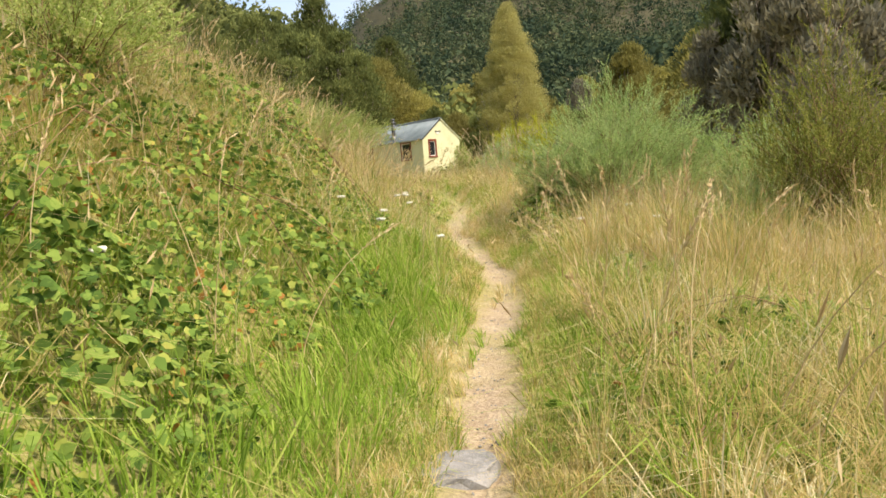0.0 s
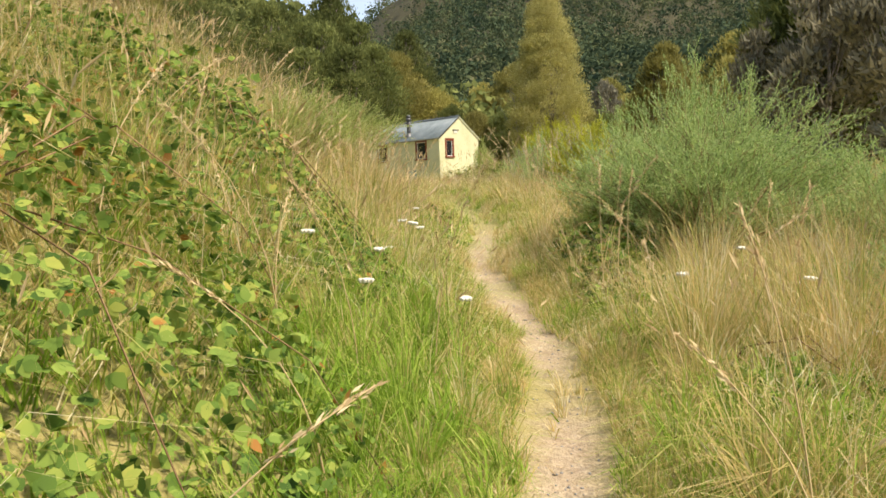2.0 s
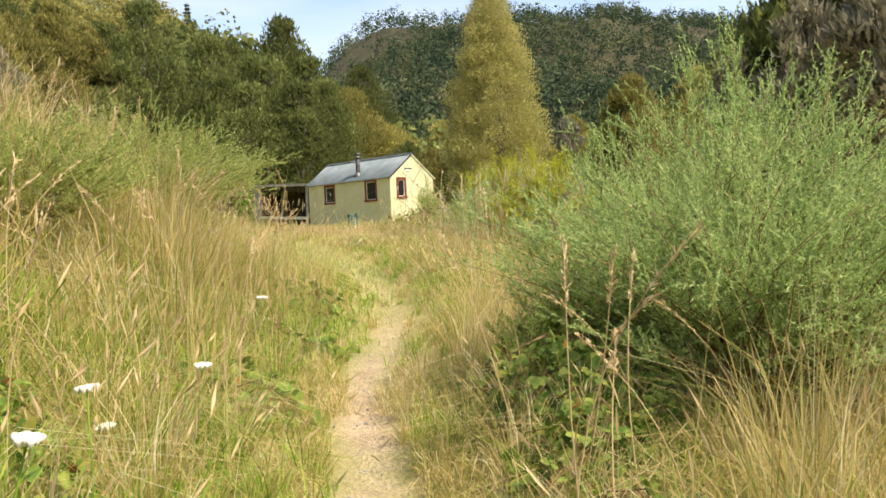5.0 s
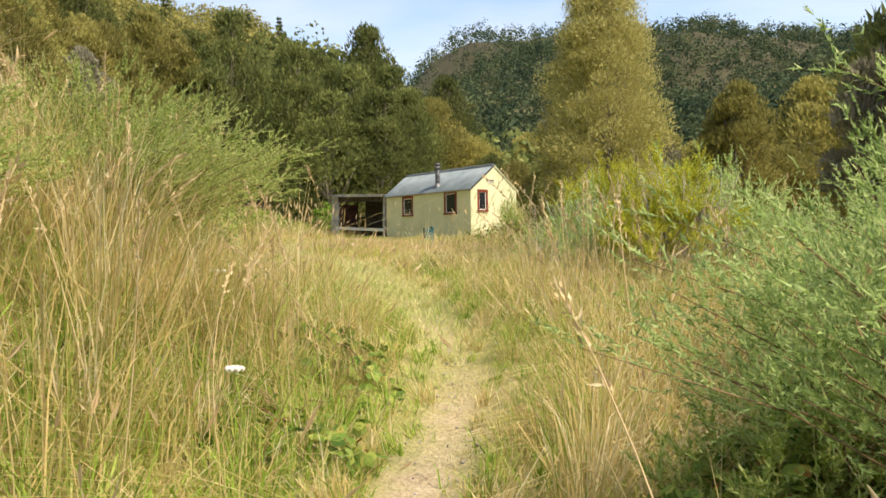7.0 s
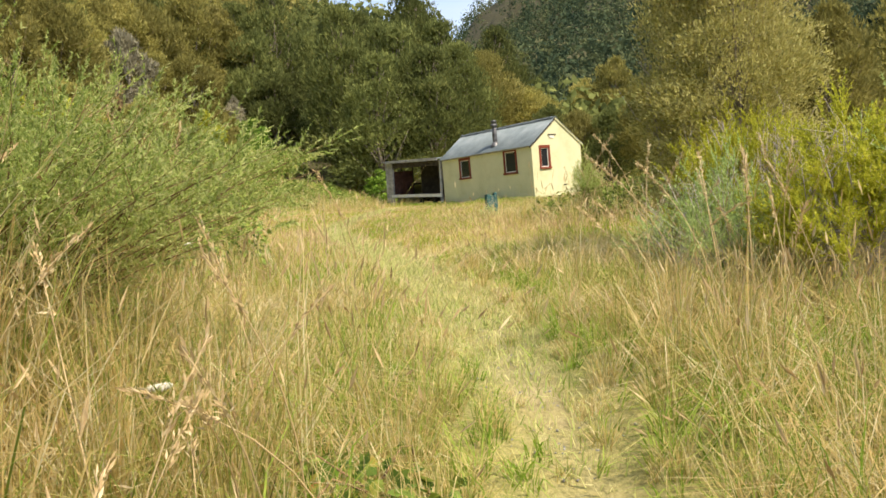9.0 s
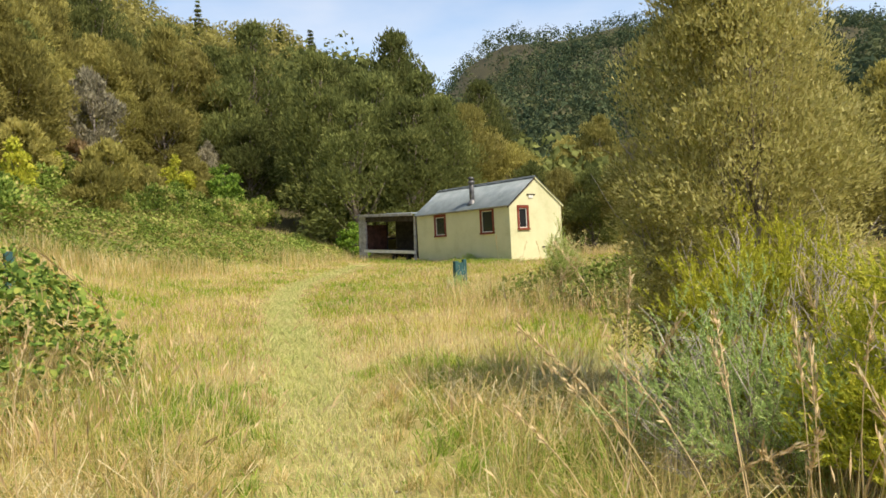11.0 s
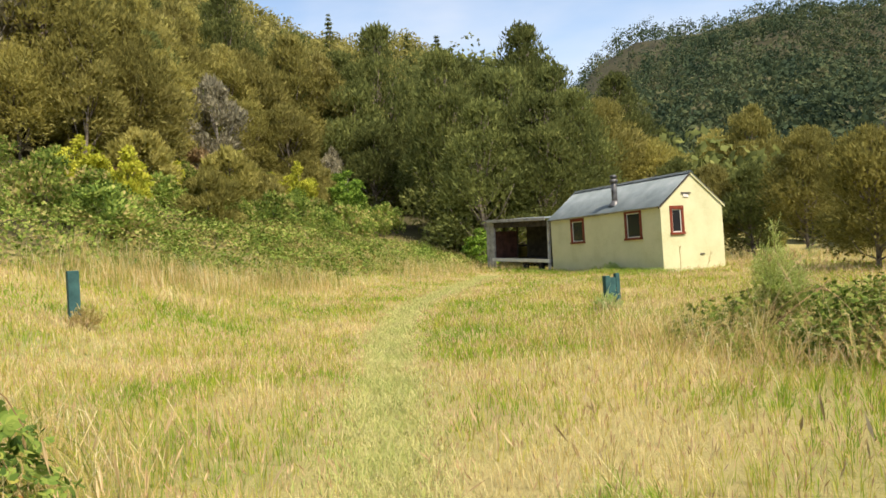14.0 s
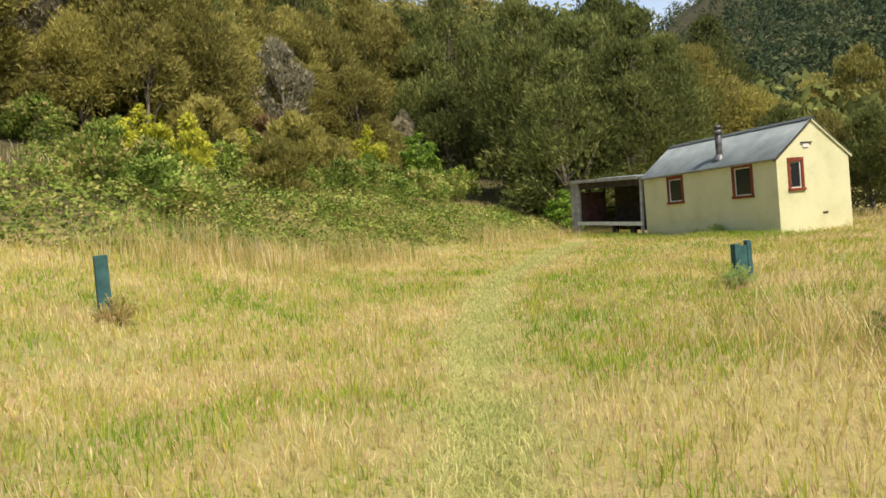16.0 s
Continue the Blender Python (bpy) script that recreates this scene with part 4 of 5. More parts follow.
def bramble(label, at, radius, height, leaves, seed, leaf=0.075, stretch=(1, 1), turn=0.0, mat="bramble"):
    """A mound of arching canes with three-part leaves over it."""
    r = np.random.default_rng(seed)
    ob = thing("bramble", (at[0], at[1], float(land(at[0], at[1])[0])), label, "bramble")
    ca, sa = math.cos(turn), math.sin(turn)

    def surface(u, ang):
        x, y = u * np.cos(ang) * radius * stretch[0], u * np.sin(ang) * radius * stretch[1]
        x, y = x * ca - y * sa, x * sa + y * ca
        g = land(x + at[0], y + at[1]) - ob.location.z
        lump = 0.35 + 0.75 * lattice(x + at[0], y + at[1], 0.75, seed + 40) + 0.45 * lattice(x + at[0], y + at[1], 0.28, seed + 41)
        return x, y, g + height * np.sqrt(np.maximum(1 - u ** 2.2, 0.0)) * lump
    u, ang = np.sqrt(r.uniform(0, 1, leaves)), r.uniform(0, 6.283, leaves)
    x, y, z = surface(u, ang)
    deep = r.uniform(0, 1, leaves) ** 1.5 * 0.45 * height
    p = np.stack([x, y, z - deep], 1) + r.normal(0, 0.03, (leaves, 3))
    nor = unit(np.stack([x * 0.6 / radius, y * 0.6 / radius, np.full(leaves, 0.8)], 1) + r.normal(0, 0.6, (leaves, 3)))
    out = unit(np.cross(nor, r.normal(size=(leaves, 3))) + np.stack([x, y, -0.2 + 0 * x], 1) * 0.35)
    side = np.cross(nor, out)
    size = leaf * r.uniform(0.6, 1.35, leaves)
    shape = leaf_ovate if leaf < 0.07 else leaf_cards
    three = [shape(p, out + side * s, nor, size * (1.1 if s == 0 else 0.9), size * 0.72) for s in (-0.95, 0, 0.95)]
    tagged(part("foliage", tri_mesh("foliage", *joined(three), MAT[mat]), None, ob), kind="stuff")
    canes = []
    for _ in range(int(4 + radius * 5)):
        a0, a1 = r.uniform(0, 6.283), r.uniform(-0.6, 0.6)
        us = np.array([0.1, 0.45, 0.8, 1.05])
        x, y, z = surface(np.minimum(us, 0.999), a0 + a1 * us)
        canes.append(tube(np.stack([x, y, z + [-0.2 * height, 0.06, 0.08, 0.03]], 1), [0.005, 0.004, 0.003, 0.002], 3))
    tagged(part("cane_tangle", tri_mesh("cane_tangle", *joined(canes), MAT["cane"]), None, ob, "reddish arching canes"), kind="stuff")


broom("broom_bush", "large grey-green broom bush beside the path", (26.4, -20.2), 2.25, 1.45, 380, 240, "broom", 51, 0.036, 0.22)
broom("broom_bush", "grey-green broom bush with upright sprays", (28.0, -19.6), 1.8, 1.1, 250, 190, "broom", 52, 0.036, 0.22)
broom("broom_bush", "grey-green broom bush standing in dry grass", (25.3, -19.0), 1.6, 0.9, 190, 170, "broom", 53, 0.036, 0.22)
broom("broom_bush", "small fresh green broom bush in dry grass", (28.7, -21.5), 1.25, 0.7, 150, 90, "broom", 54, 0.045)
broom("yellow_green_shrub", "yellowish green shrub among tall dry grass", (29.3, -21.0), 2.8, 0.8, 170, 130, "yellow_shrub", 49, 0.045, 0.15)
sapling = tree("tall_kanuka", "tall feathery olive kanuka sapling among broom", "tree", "sapling_leaf", 55, 4.1, 1.45, 0.3, 300, 130000, 0.03, 0.016, 0.8)
sapling.matrix_basis = pose(20.8, -15.9, float(land(20.8, -15.9)[0]))
broom("dead_broom", "bare grey dead broom beside the kanuka", (20.35, -16.1), 2.9, 0.3, 14, 6, "grey_leaf", 50, 0.04, 0.4, (0, 0), 22, "dead")
broom("yellow_broom_bush", "broom bush with yellow-green tips and grey twigs", (21.3, -16.4), 1.65, 0.55, 80, 230, "yellow_broom", 56, 0.04, 0.66, (0, 0), 100, "dead")
broom("yellow_broom_bush", "broom bush with yellow-green tips by the grass", (22.45, -16.9), 1.55, 0.65, 90, 230, "yellow_broom", 57, 0.04, 0.64, (0, 0), 100, "dead")
broom("broom_bush", "grey-green broom bush behind the yellow-tipped one", (22.6, -16.3), 1.6, 0.7, 120, 90, "broom", 48, 0.04)
broom("broom_bush", "low grey-green broom with bare grey twigs", (21.6, -17.0), 1.15, 0.8, 130, 90, "broom", 47, 0.035, 0.35, (0, 0), 40, "dead")
broom("broom_seedling", "lone grey-green broom seedling in the meadow", (14.3, -11.1), 1.6, 0.36, 70, 130, "pale_broom", 58, 0.04, 0.45)
broom("weed_tuft", "green weed tuft leaning on the sign board", (8.25, -9.0), 0.5, 0.28, 40, 60, "broom", 44, 0.05)
broom("weed_tuft", "dry weed tuft at the foot of the marker post", (7.75, -18.75), 0.45, 0.3, 40, 50, "straw", 45, 0.05)
broom("weed_tuft", "green weeds against the hut wall", (-2.6, -0.35), 0.5, 0.35, 50, 60, "broom", 43, 0.05)
broom("weed_tuft", "green weeds against the hut wall", (-3.6, -0.3), 0.4, 0.3, 40, 50, "bright_leaf", 42, 0.05)
broom("green_shrub", "yellowish green shrub on the grassy bank", (26.0, -27.0), 1.35, 1.2, 130, 90, "pale_broom", 59, 0.05)
broom("pale_broom_bush", "tall pale green broom bush laced with dry stalks", (21.2, -21.6), 1.3, 1.4, 330, 220, "pale_broom", 60, 0.034, 0.05)
broom("pale_broom_bush", "pale green broom bush on the grassy bank", (22.9, -23.0), 0.95, 0.9, 150, 150, "pale_broom", 40, 0.034, 0.1)
broom("weed_tuft", "fresh green broom shoots in the straw", (25.4, -20.6), 0.9, 0.5, 60, 90, "pale_broom", 41, 0.045)
bramble("dark bramble clump at the edge of the path", (25.7, -20.9), 0.75, 0.6, 1500, 61, 0.055, (1.3, 0.8), 2.4)
# added strip: darkens the edge where low grass lies in the broom's shade
bramble("low bramble strip added for the shaded grass along the path edge", (26.5, -21.9), 0.55, 0.34, 700, 76, 0.05, (1.5, 0.7), 2.4)
bramble("green bramble patch on the grassy bank", (25.1, -24.8), 1.45, 0.72, 3900, 62, 0.046)
bramble("green bramble patch on the grassy bank", (27.2, -26.7), 1.45, 0.65, 3400, 63, 0.046)
bramble("bramble patch with large leaves close to the path", (29.5, -29.2), 0.9, 0.5, 1200, 64, 0.046)
bramble("bramble patch with yellowing leaves on the bank", (28.7, -28.1), 0.95, 0.5, 1700, 77, 0.05)
for x, y, r, h, n in ((30.5, -25.9, 0.7, 0.3, 420), (30.3, -24.4, 0.9, 0.34, 560), (28.9, -23.3, 0.8, 0.32, 460), (27.5, -22.1, 0.7, 0.34, 520), (29.9, -25.3, 0.4, 0.22, 200), (26.9, -22.1, 0.4, 0.3, 260)):
    bramble("low green bramble runners under the dry grass", (x, y), r, h, n, int(x * 10), 0.05)
for x, y, r, h, n in ((22.7, -20.65, 0.4, 0.24, 130), (23.4, -21.3, 0.4, 0.22, 110), (24.3, -22.3, 0.5, 0.26, 160)):
    bramble("bright low bramble sprigs at the path edge", (x, y), r, h, n, int(x * 10), 0.06)
bramble("rounded green bramble clump beside the mown track", (16.6, -20.1), 1.4, 1.0, 4200, 65, 0.052)
bramble("spreading bramble clump with reddish leaves in the meadow", (15.2, -10.2), 2.0, 0.9, 6500, 66, 0.05, (1.35, 1), 0.4, "slope_leaf")
bramble("low bramble clump with dry stalks in the meadow", (16.0, -11.2), 1.0, 0.75, 2400, 46, 0.048, (1.2, 0.9), 0.4, "slope_leaf")
bramble("bramble slope below the forest", (-5.0, -14.0), 3.6, 0.8, 9600, 67, 0.085, (1.6, 0.8), 2.38, "slope_leaf")
bramble("bramble slope below the forest", (-10.5, -9.5), 4.2, 0.9, 11200, 68, 0.085, (1.5, 0.8), 2.38, "slope_leaf")
bramble("bramble slope below the forest", (-14.0, -3.6), 3.4, 0.8, 7200, 69, 0.085, (1.4, 0.8), 2.3, "slope_leaf")
bramble("bramble slope below the forest", (-2.0, -19.5), 3.6, 0.7, 8000, 70, 0.085, (1.5, 0.8), 2.38, "slope_leaf")
bramble("bramble slope below the forest", (-10.0, -16.5), 4.6, 0.7, 11200, 74, 0.085, (1.6, 0.9), 2.38, "slope_leaf")
bramble("bramble slope below the forest", (-17.0, -9.0), 4.2, 0.7, 9600, 75, 0.085, (1.6, 0.9), 2.38, "slope_leaf")


# ---- grasses ----
def field(n, x0, x1, y0, y1):
    return rng.uniform(x0, x1, n), rng.uniform(y0, y1, n)


def clear_of_hut(x, y):
    return ~((x > -10.3) & (x < 0.05) & (y > -0.05) & (y < 3.1))


def tufts(x, y, size, seed):
    """The uneven tufts that grass grows in: their middles and a chance number for each."""
    tab = np.random.default_rng(seed).random((97, 89, 3))
    u, w = (0.8 * x + 0.6 * y) / size, (0.8 * y - 0.6 * x) / size
    i, j = np.floor(u).astype(int), np.floor(w).astype(int)
    q = tab[i % 97, j % 89]
    u, w = (i + 0.1 + 0.8 * q[:, 0]) * size, (j + 0.1 + 0.8 * q[:, 1]) * size
    return 0.8 * u - 0.6 * w, 0.8 * w + 0.6 * u, q[:, 2]


def sward(name, label, mat, x, y, keep, height, width, lean, combed=0.9, tuft=0.0, gather=0.6):
    k = keep & clear_of_hut(x, y)
    x, y, height, width, lean = x[k], y[k], height[k], width[k], lean[k]
    heading = lattice(x, y, 1.3, 71) * 9 + rng.normal(0, combed, len(x))
    if tuft:
        cx, cy, chance = tufts(x, y, tuft, 31)
        out = np.arctan2(y - cy, x - cx) + rng.normal(0, 0.5, len(x))
        heading = np.where(rng.random(len(x)) < 0.6, out, heading)
        pull = gather * (0.5 + 0.5 * chance)
        x, y = x + (cx - x) * pull, y + (cy - y) * pull
        height = height * (0.5 + 0.85 * chance)
    z = land(x, y)
    p = np.stack([x, y, z - 0.02], 1)
    v, f = blades(p, height, width, lean, heading)
    tagged(new(name, tri_mesh(name, v, f, MAT[mat])), label, "grass", kind="stuff")
    return p, height, lean, heading


def grasses():
    def base(n, x0, x1, y0, y1):
        x, y = field(n, x0, x1, y0, y1)
        s, d, _ = beside(x, y)
        return n, x, y, s, d, rng.random(n)
    # near both sides of the first stretch
    n, x, y, s, d, r = base(470000, 17.5, 36, -33, -16)
    away = np.abs(d)
    path = away > (0.17 + 0.26 * (lattice(x, y, 0.8, 11) - 0.5))
    for bx, by, br in ((25.2, -24.7, 1.35), (27.3, -26.9, 1.25), (28.9, -27.9, 0.9), (29.7, -29.0, 0.75)):
        path &= (np.hypot(x - bx, y - by) > br) | (rng.random(n) < 0.45)
    in_band = (away < 6.5) & path
    thin = r < np.where(away < 3.5, 1.0, 0.55)
    green = 0.85 * ease(d, 0.2, 0.6) * (1 - ease(d, 1.7, 2.8)) * (0.12 + 0.88 * ease(s, 15, 11)) + 0.55 * ease(lattice(x, y, 1.1, 72), 0.48, 0.75) + 0.2 + 0.18 * ease(-d, 0.3, 0.8) * ease(s, 16, 10)
    is_green = rng.random(n) < green
    tuft_green = tufts(x, y, 0.34, 31)[2]
    is_green = np.where(rng.random(n) < 0.5, is_green, tuft_green < green)
    hgt = rng.uniform(0.2, 0.55, n) * (0.25 + 0.75 * ease(away, 0.12, 0.75)) * (0.4 + 0.6 * ease(x, 19.5, 22.5))
    sward("lush_grass", "fresh green grass beside the path", "lush", x, y, in_band & thin & is_green, hgt, rng.uniform(0.004, 0.010, n), rng.uniform(0.2, 1.5, n), 1.2, 0.26)
    tall = rng.uniform(0.3, 0.72 + 0.25 * ease(d, 1.5, 3.0), n) * (0.18 + 0.82 * ease(away, 0.15, 0.9)) * (0.45 + 0.55 * ease(x, 19.5, 22.5))
    p, h, l, a = sward("straw_grass", "tall dry straw-coloured grass on the bank", "straw", x, y, in_band & thin & ~is_green, tall, rng.uniform(0.003, 0.007, n), rng.uniform(0.1, 1.5, n) ** 1.3, 1.9, 0.34)
    # short grass along both edges of the dirt, greener on the one side
    n = 110000
    i = rng.integers(4, 86, n)
    x, y = FINE[i, 0] + rng.normal(0, 0.42, n), FINE[i, 1] + rng.normal(0, 0.42, n)
    s, d, _ = beside(x, y)
    ok = np.abs(d) > 0.1 + 0.2 * lattice(x, y, 0.5, 14) * ease(s, 22, 18)
    dry = rng.random(n) < 0.55 + 0.4 * ease(lattice(x, y, 0.7, 15), 0.4, 0.6)
    low, thin_blade = rng.uniform(0.05, 0.2, n), rng.uniform(0.003, 0.006, n)
    sward("verge_straw", "short dry grass along the edges of the path", "straw", x, y, ok & dry, low, thin_blade, rng.uniform(0.2, 1.6, n), 3.0)
    sward("verge_grass", "short green grass along the edges of the path", "lush", x, y, ok & ~dry, low, thin_blade, rng.uniform(0.2, 1.4, n), 3.0)
    # a fallen tangle of old straw on the bank and under the broom
    n, x, y, s, d, r = base(120000, 19, 34, -32, -16)
    ok = (np.abs(d) > 0.75) & (np.abs(d) < 4.5) & (rng.random(n) < 0.45 + 0.55 * ease(lattice(x, y, 0.9, 78), 0.3, 0.6)) & ~((d > 0) & (d < 1.4) & (s < 14))
    sward("fallen_straw", "tangled fallen straw among the standing grass", "straw", x, y, ok, rng.uniform(0.25, 0.6, n), rng.uniform(0.004, 0.008, n), rng.uniform(0.9, 2.3, n), 2.5)
    # seeding stalks
    n, x, y, s, d, r = base(26000, 17.5, 36, -33, -16)
    ok = (np.abs(d) > 0.55) & (np.abs(d) < 6) & (rng.random(n) < 0.25 + 0.75 * ease(lattice(x, y, 1.1, 73), 0.35, 0.7)) & ~((d > 0) & (d < 1.9) & (s < 13) & (rng.random(n) < 0.8))
    p, h, l, a = sward("seeding_grass", "tall seeding grass stalks", "straw", x, y, ok, rng.uniform(0.5, 0.95, n), np.full(n, 0.0035), rng.uniform(0.05, 1.2, n) ** 1.5)
    v, f = heads(p, h, l, a, rng.uniform(0.05, 0.13, len(p)), rng.uniform(0.007, 0.013, len(p)))
    tagged(new("seed_heads", tri_mesh("seed_heads", v, f, MAT["seed"])), "straw-coloured grass seed heads", "grass", kind="stuff")
    # meadow before the hut
    n, x, y, s, d, r = base(520000, -14, 19, -22, 8)
    hill_side = (-0.30 * x - 0.319 * y - 4.65) < 1.4
    track = np.abs(d) > 0.26 + 0.22 * (lattice(x, y, 0.9, 12) - 0.4)
    dist = np.hypot(x - 18, y + 17)
    thin = r < np.clip(9.0 / (dist + 3), 0.3, 1.0)
    wide = 0.0035 + 0.0006 * dist
    p, h, l, a = sward("meadow_grass", "knee-high golden and green meadow grass", "meadow", x, y, hill_side & track & thin, rng.uniform(0.09, 0.24, n) * (1 - 0.35 * ease(x - 0.3 * y, 6, 1)) * (0.4 + 0.6 * ease(np.abs(d), 0.3, 0.9)),
                       rng.uniform(0.8, 1.4, n) * wide, rng.uniform(0.05, 0.75, n), 3.0, 0.22, 0.4)
    k = rng.random(len(p)) < 0.24
    v, f = heads(p[k], h[k] * 1.25, l[k] * 0.6, a[k], rng.uniform(0.04, 0.09, k.sum()), rng.uniform(0.006, 0.011, k.sum()) * (0.8 + 0.05 * np.hypot(p[k, 0] - 18, p[k, 1] + 17)))
    tagged(new("ripe_grass_heads", tri_mesh("ripe_grass_heads", v, f, MAT["pink"])), "pinkish ripe grass heads over the meadow", "grass", kind="stuff")
    # the flattened track across the meadow
    n = 70000
    i = rng.integers(86, 250, n)
    x, y = FINE[i, 0] + rng.normal(0, 0.2, n), FINE[i, 1] + rng.normal(0, 0.2, n)
    s, d, _ = beside(x, y)
    on = (np.abs(d) < 0.75) & (rng.random(n) < ease(s, 18.5, 27))
    sward("trodden_grass", "flattened pale grass along the track", "trodden", x, y, on, rng.uniform(0.06, 0.14, n), rng.uniform(0.004, 0.008, n) * (1 + 0.07 * np.hypot(x - 18, y + 18)), rng.uniform(0.3, 1.3, n), 3.0)
    # tall straw along the foot of the hillside
    n = 26000
    u, w = rng.uniform(-8, 22, n), rng.normal(-0.6, 1.3, n)
    x, y = -3 - 0.73 * u - 0.685 * w, -14.5 + 0.685 * u - 0.73 * w
    sward("hill_foot_grass", "tall pale straw grass along the foot of the hillside", "straw", x, y, (lattice(x, y, 2.3, 79) + 0.25 * rng.random(n) > 0.66), rng.uniform(0.25, 0.85, n), rng.uniform(0.01, 0.018, n), rng.uniform(0.05, 0.5, n))
    # straw standing in and round the bramble clumps of the meadow
    n = 16000
    far = rng.random(n) < 0.65
    x = np.where(far, rng.normal(14.7, 1.5, n), rng.normal(16.2, 1.2, n))
    y = np.where(far, rng.normal(-10.9, 1.0, n), rng.normal(-20.0, 0.9, n))
    _, d, _ = beside(x, y)
    sward("clump_straw", "tall straw standing round the bramble clumps", "straw", x, y, np.abs(d) > 1.2, rng.uniform(0.2, 0.75, n), rng.uniform(0.005, 0.009, n), rng.uniform(0.1, 1.3, n), 2.5, 0.3)
    # tall straw before the large broom and through the pale one
    n = 17000
    first = rng.random(n) < 0.62
    x = np.where(first, rng.uniform(27.1, 30.4, n), rng.normal(22.4, 0.8, n))
    y = np.where(first, rng.uniform(-23.4, -20.6, n), rng.normal(-22.1, 0.7, n))
    _, d, _ = beside(x, y)
    sward("standing_straw", "tall golden straw standing against the broom bushes", "straw", x, y, (np.abs(d) > 0.8) & (lattice(x, y, 0.7, 16) > 0.3), rng.uniform(0.5, 1.15, n), rng.uniform(0.004, 0.007, n), rng.uniform(0.05, 1.0, n), 2.0, 0.36, 0.5)
    # green grass against the hut and the lean-to
    n = 9000
    x, y = rng.uniform(-12.5, 1.0, n), -0.08 - np.abs(rng.normal(0, 0.7, n))
    sward("wall_grass", "short green grass along the foot of the hut", "lush", x, y, y < -0.1, rng.uniform(0.1, 0.3, n), rng.uniform(0.01, 0.02, n), rng.uniform(0.1, 0.8, n), 3.0)
    # rough edges farther out
    n, x, y, s, d, r = base(110000, -12, 48, -42, 14)
    out = ((np.abs(d) >= 5.5) | (x < 17.5) | (x > 35.5)) & ~((x < 17.5) & (x > -9) & (y > -21) & (y < 9)) & ((-0.30 * x - 0.319 * y - 4.65) < 4.5)
    sward("rough_grass", "rough dry grass at the meadow's edges", "straw", x, y, out, rng.uniform(0.25, 0.65, n), rng.uniform(0.012, 0.022, n), rng.uniform(0.1, 0.9, n), 1.6)


grasses()


# ---- small things ----
def umbel(seed, height):
    """Wild carrot: a thin stem with a flat white head of many florets."""
    r = np.random.default_rng(seed)
    ob = thing("wild_carrot", (0, 0, 0), "white flat-topped wild carrot flower in the grass", "flower", "wild carrots")
    lean = r.normal(0, 0.08, 2)
    t = np.linspace(0, 1, 5)
    line = np.stack([lean[0] * t ** 2, lean[1] * t ** 2, height * t - 0.03 * (1 - t)], 1)
    part("stem", tri_mesh("stem", *tube(line, 0.004 * (1.3 - 0.6 * t), 5), MAT["lush"]), None, ob)
    pieces = []
    for k in range(16):
        a, q = 2.4 * k, 0.034 * math.sqrt(k / 16)
        c = line[-1] + [math.cos(a) * q, math.sin(a) * q, 0.018 - 2.5 * q * q]
        pieces.append(tube([c - [0, 0, 0.016], c, c + [0, 0, 0.006]], [0.002, 0.012, 0.006], 6))
    part("flower_head", tri_mesh("flower_head", *joined(pieces), MAT["flower"]), None, ob, "flat white flower head")
    return ob


def stalk(seed, height, bend):
    """A tall dry grass stalk with a drooping head."""
    r = np.random.default_rng(seed)
    ob = thing("grass_stalk", (0, 0, 0), "tall dry grass stalk with a drooping straw seed head", "grass", "tall stalks")
    t = np.linspace(0, 1, 8)
    line = np.stack([bend * height * t ** 2.2, 0.04 * height * np.sin(3 * t), height * (t - 0.25 * bend * t ** 3)], 1)
    part("stem", tri_mesh("stem", *tube(line, 0.0032 * (1.2 - 0.75 * t), 4), MAT["seed"]), None, ob)
    n = 46
    k = r.uniform(0.80, 1.0, n)
    p = np.stack([np.interp(k, t, line[:, j]) for j in range(3)], 1) + r.normal(0, 0.005, (n, 3))
    grow = unit(line[-1] - line[-3])
    part("seed_head", tri_mesh("seed_head", *leaf_cards(p, grow + r.normal(0, 0.3, (n, 3)), r.normal(size=(n, 3)), r.uniform(0.02, 0.04, n), 0.007), MAT["seed"]), None, ob, "straw seed head")
    return ob


def plant_rows(kinds, spots, seed):
    r = np.random.default_rng(seed)
    for i, (x, y) in enumerate(spots):
        k = kinds[i % len(kinds)]
        m = pose(x, y, float(land(x, y)[0]), r.normal(0, 5), r.normal(0, 5), r.uniform(0, 360))
        if i < len(kinds):
            k.matrix_basis = m
        else:
            copy_thing(k, m)


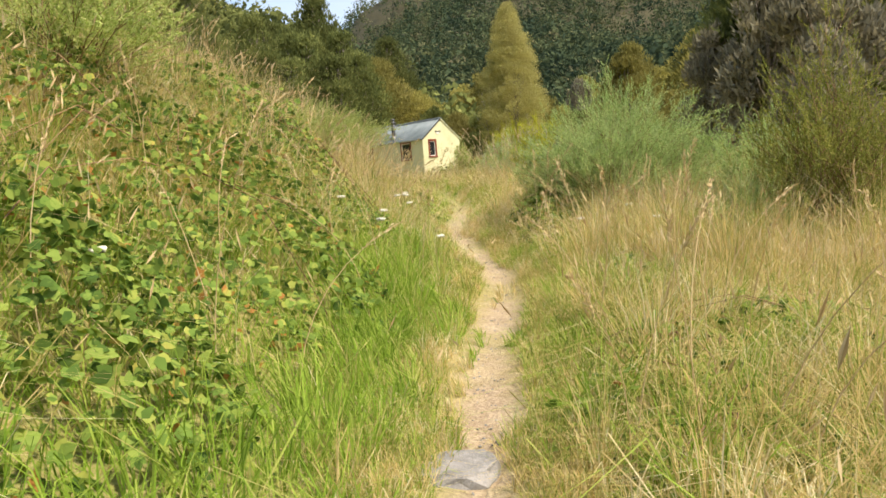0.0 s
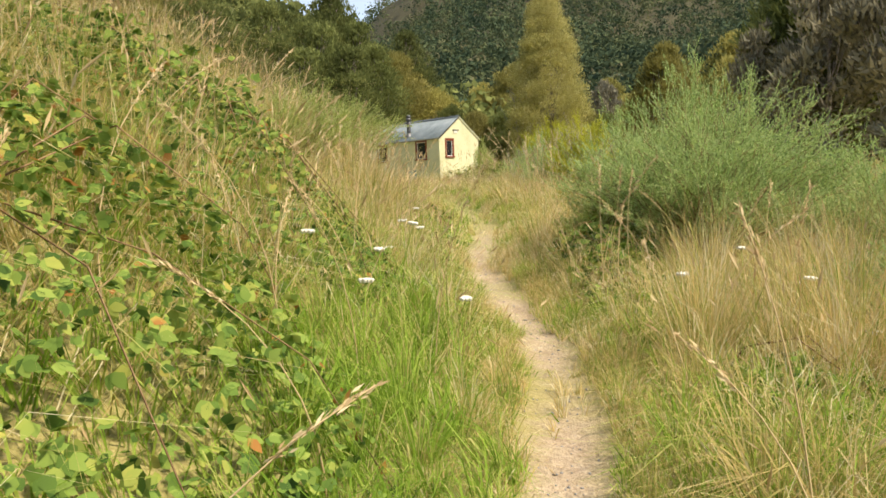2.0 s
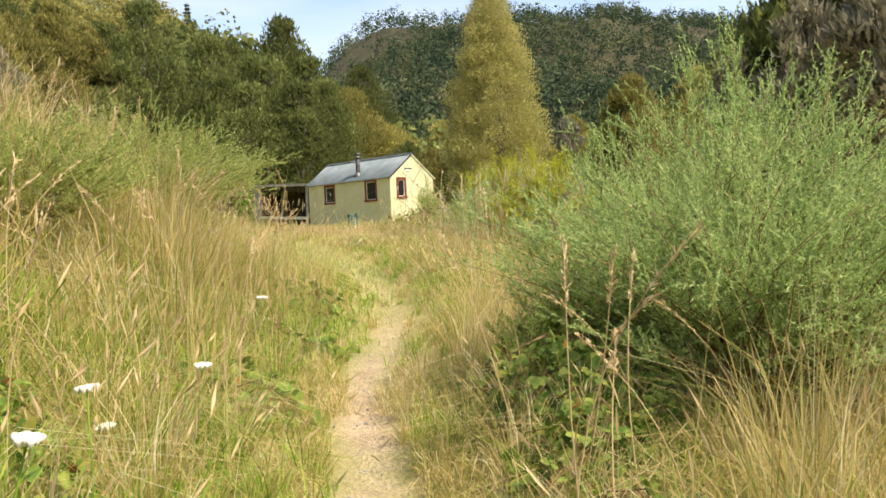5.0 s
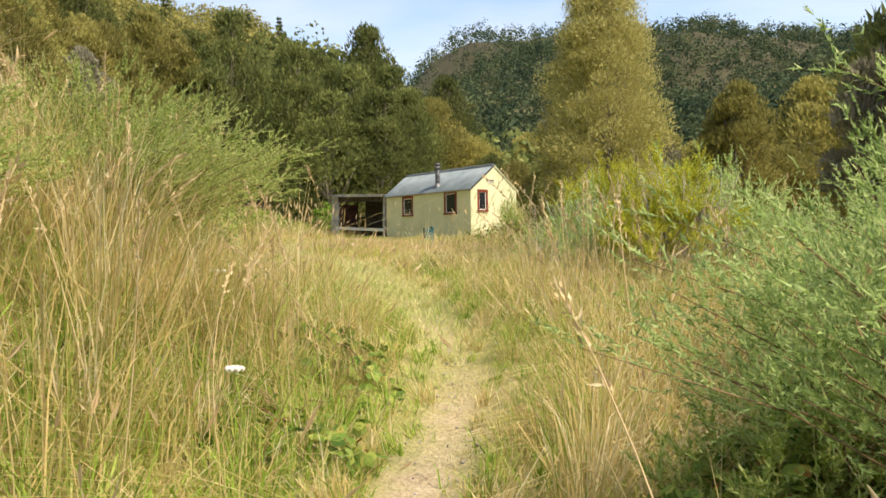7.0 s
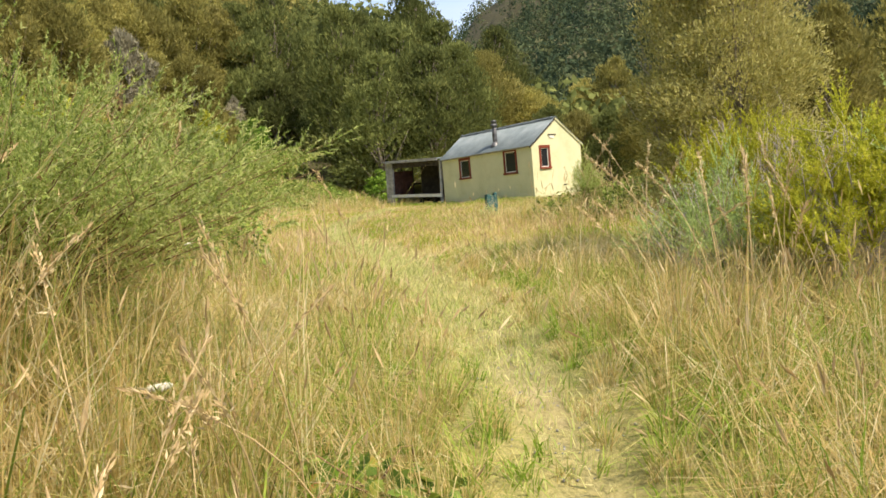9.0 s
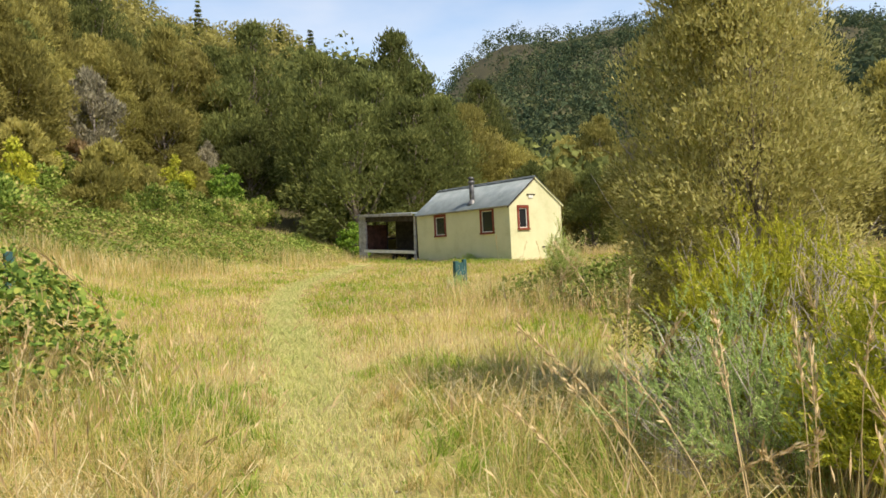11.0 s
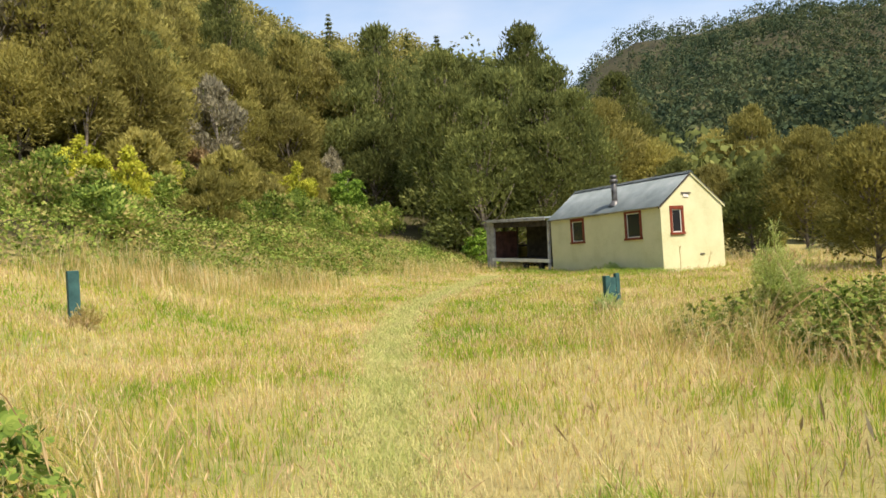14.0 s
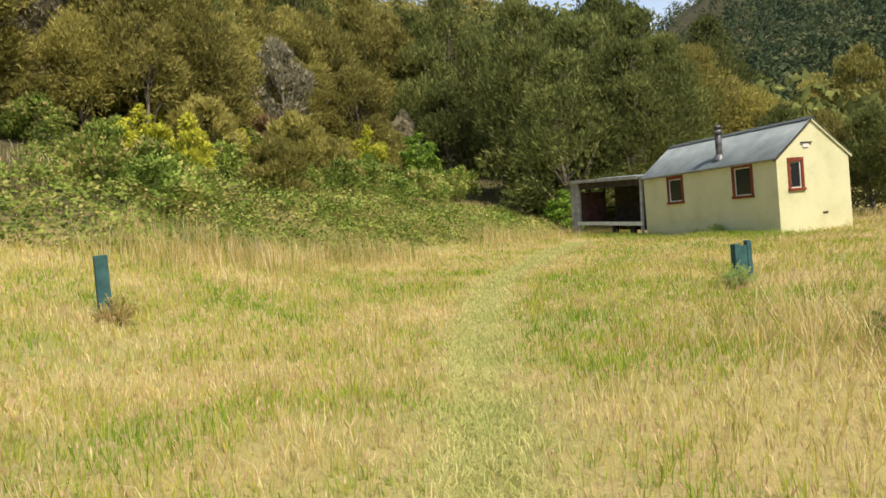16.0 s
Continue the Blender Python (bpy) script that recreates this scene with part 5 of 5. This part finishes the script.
def small_things():
    r = np.random.default_rng(90)
    flowers = [(27.6, -22.9), (28.3, -22.6), (28.0, -22.2), (24.9, -22.8), (25.7, -23.5), (26.8, -24.1), (23.6, -21.6), (27.6, -21.9), (28.9, -22.6), (26.6, -24.9), (27.4, -25.2),
               (25.3, -23.0), (22.5, -21.2), (26.0, -23.9), (26.5, -24.4), (28.6, -27.6), (19.0, -20.2)]
    plant_rows([umbel(1, 0.5), umbel(2, 0.62), umbel(3, 0.44)], flowers, 91)
    spots = []
    for cx, cy, n, w in ((22.3, -18.3, 14, 0.45), (23.5, -22.0, 8, 0.4), (26.5, -21.9, 16, 0.4), (24.3, -20.2, 8, 0.5), (21.6, -21.2, 16, 0.8), (28.4, -24.0, 16, 0.9), (29.6, -25.0, 10, 0.6),
                         (28.3, -27.4, 10, 0.9), (25.0, -24.8, 12, 0.9), (23.3, -23.2, 14, 0.8), (21.2, -16.4, 8, 0.6), (13.0, -9.6, 10, 0.9), (30.6, -26.4, 10, 0.5), (16.6, -20.6, 8, 0.8), (22.6, -21.7, 22, 0.6), (21.0, -21.2, 14, 0.7), (14.9, -11.0, 14, 0.7), (15.9, -9.4, 12, 0.8), (22.0, -17.6, 16, 0.6), (24.6, -24.0, 14, 0.7), (26.6, -25.6, 14, 0.8)):
        spots += [(cx + r.normal(0, w), cy + r.normal(0, w)) for _ in range(n)]
    xy = np.array(spots)
    _, d, _ = beside(xy[:, 0], xy[:, 1])
    spots = [q for q, e in zip(spots, d) if abs(e) > 0.55]
    plant_rows([stalk(11, 1.15, 0.25), stalk(12, 0.95, 0.4), stalk(13, 1.3, 0.4), stalk(14, 1.05, 0.5), stalk(15, 1.2, 0.1)], spots, 92)
    # the flat stone in the path, and gravel round it
    bm = bmesh.new()
    bmesh.ops.create_icosphere(bm, subdivisions=3, radius=1.0)
    for v in bm.verts:
        k = 1 + 0.25 * noise.noise(v.co * 1.7) + 0.06 * noise.noise(v.co * 6)
        v.co = Vector((v.co.x * 0.20 * k, v.co.y * 0.16 * k, max(min(v.co.z * 0.09 * k, 0.05), -0.06)))
    x, y = 29.78, -26.74
    stone = part("path_stone", bm, MAT["stone"], None)
    stone.matrix_basis = pose(x, y, float(land(x, y)[0]) + 0.005, 3, -4, 40)
    tagged(stone, "flat grey stone set in the dirt path", "stone")
    n = 2600
    i = r.integers(20, 150, n)
    gx, gy = FINE[i, 0] + r.normal(0, 0.13, n), FINE[i, 1] + r.normal(0, 0.13, n)
    c = np.stack([gx, gy, land(gx, gy)], 1)
    s = r.uniform(0.003, 0.012, (n, 1, 1)) * r.uniform(0.6, 1.4, (n, 6, 1))
    o = np.array([(1, 0, 0), (0, 1, 0), (-1, 0, 0), (0, -1, 0), (0, 0, 0.7), (0, 0, -0.7)], float)
    v = c[:, None] + o[None] * s
    f = np.array([(0, 1, 4), (1, 2, 4), (2, 3, 4), (3, 0, 4), (1, 0, 5), (2, 1, 5), (3, 2, 5), (0, 3, 5)])
    f = (np.arange(n)[:, None, None] * 6 + f[None]).reshape(-1, 3)
    tagged(new("path_gravel", tri_mesh("path_gravel", v.reshape(-1, 3), f, MAT["stone"])), "small stones scattered on the dirt path", "gravel", kind="stuff")


small_things()
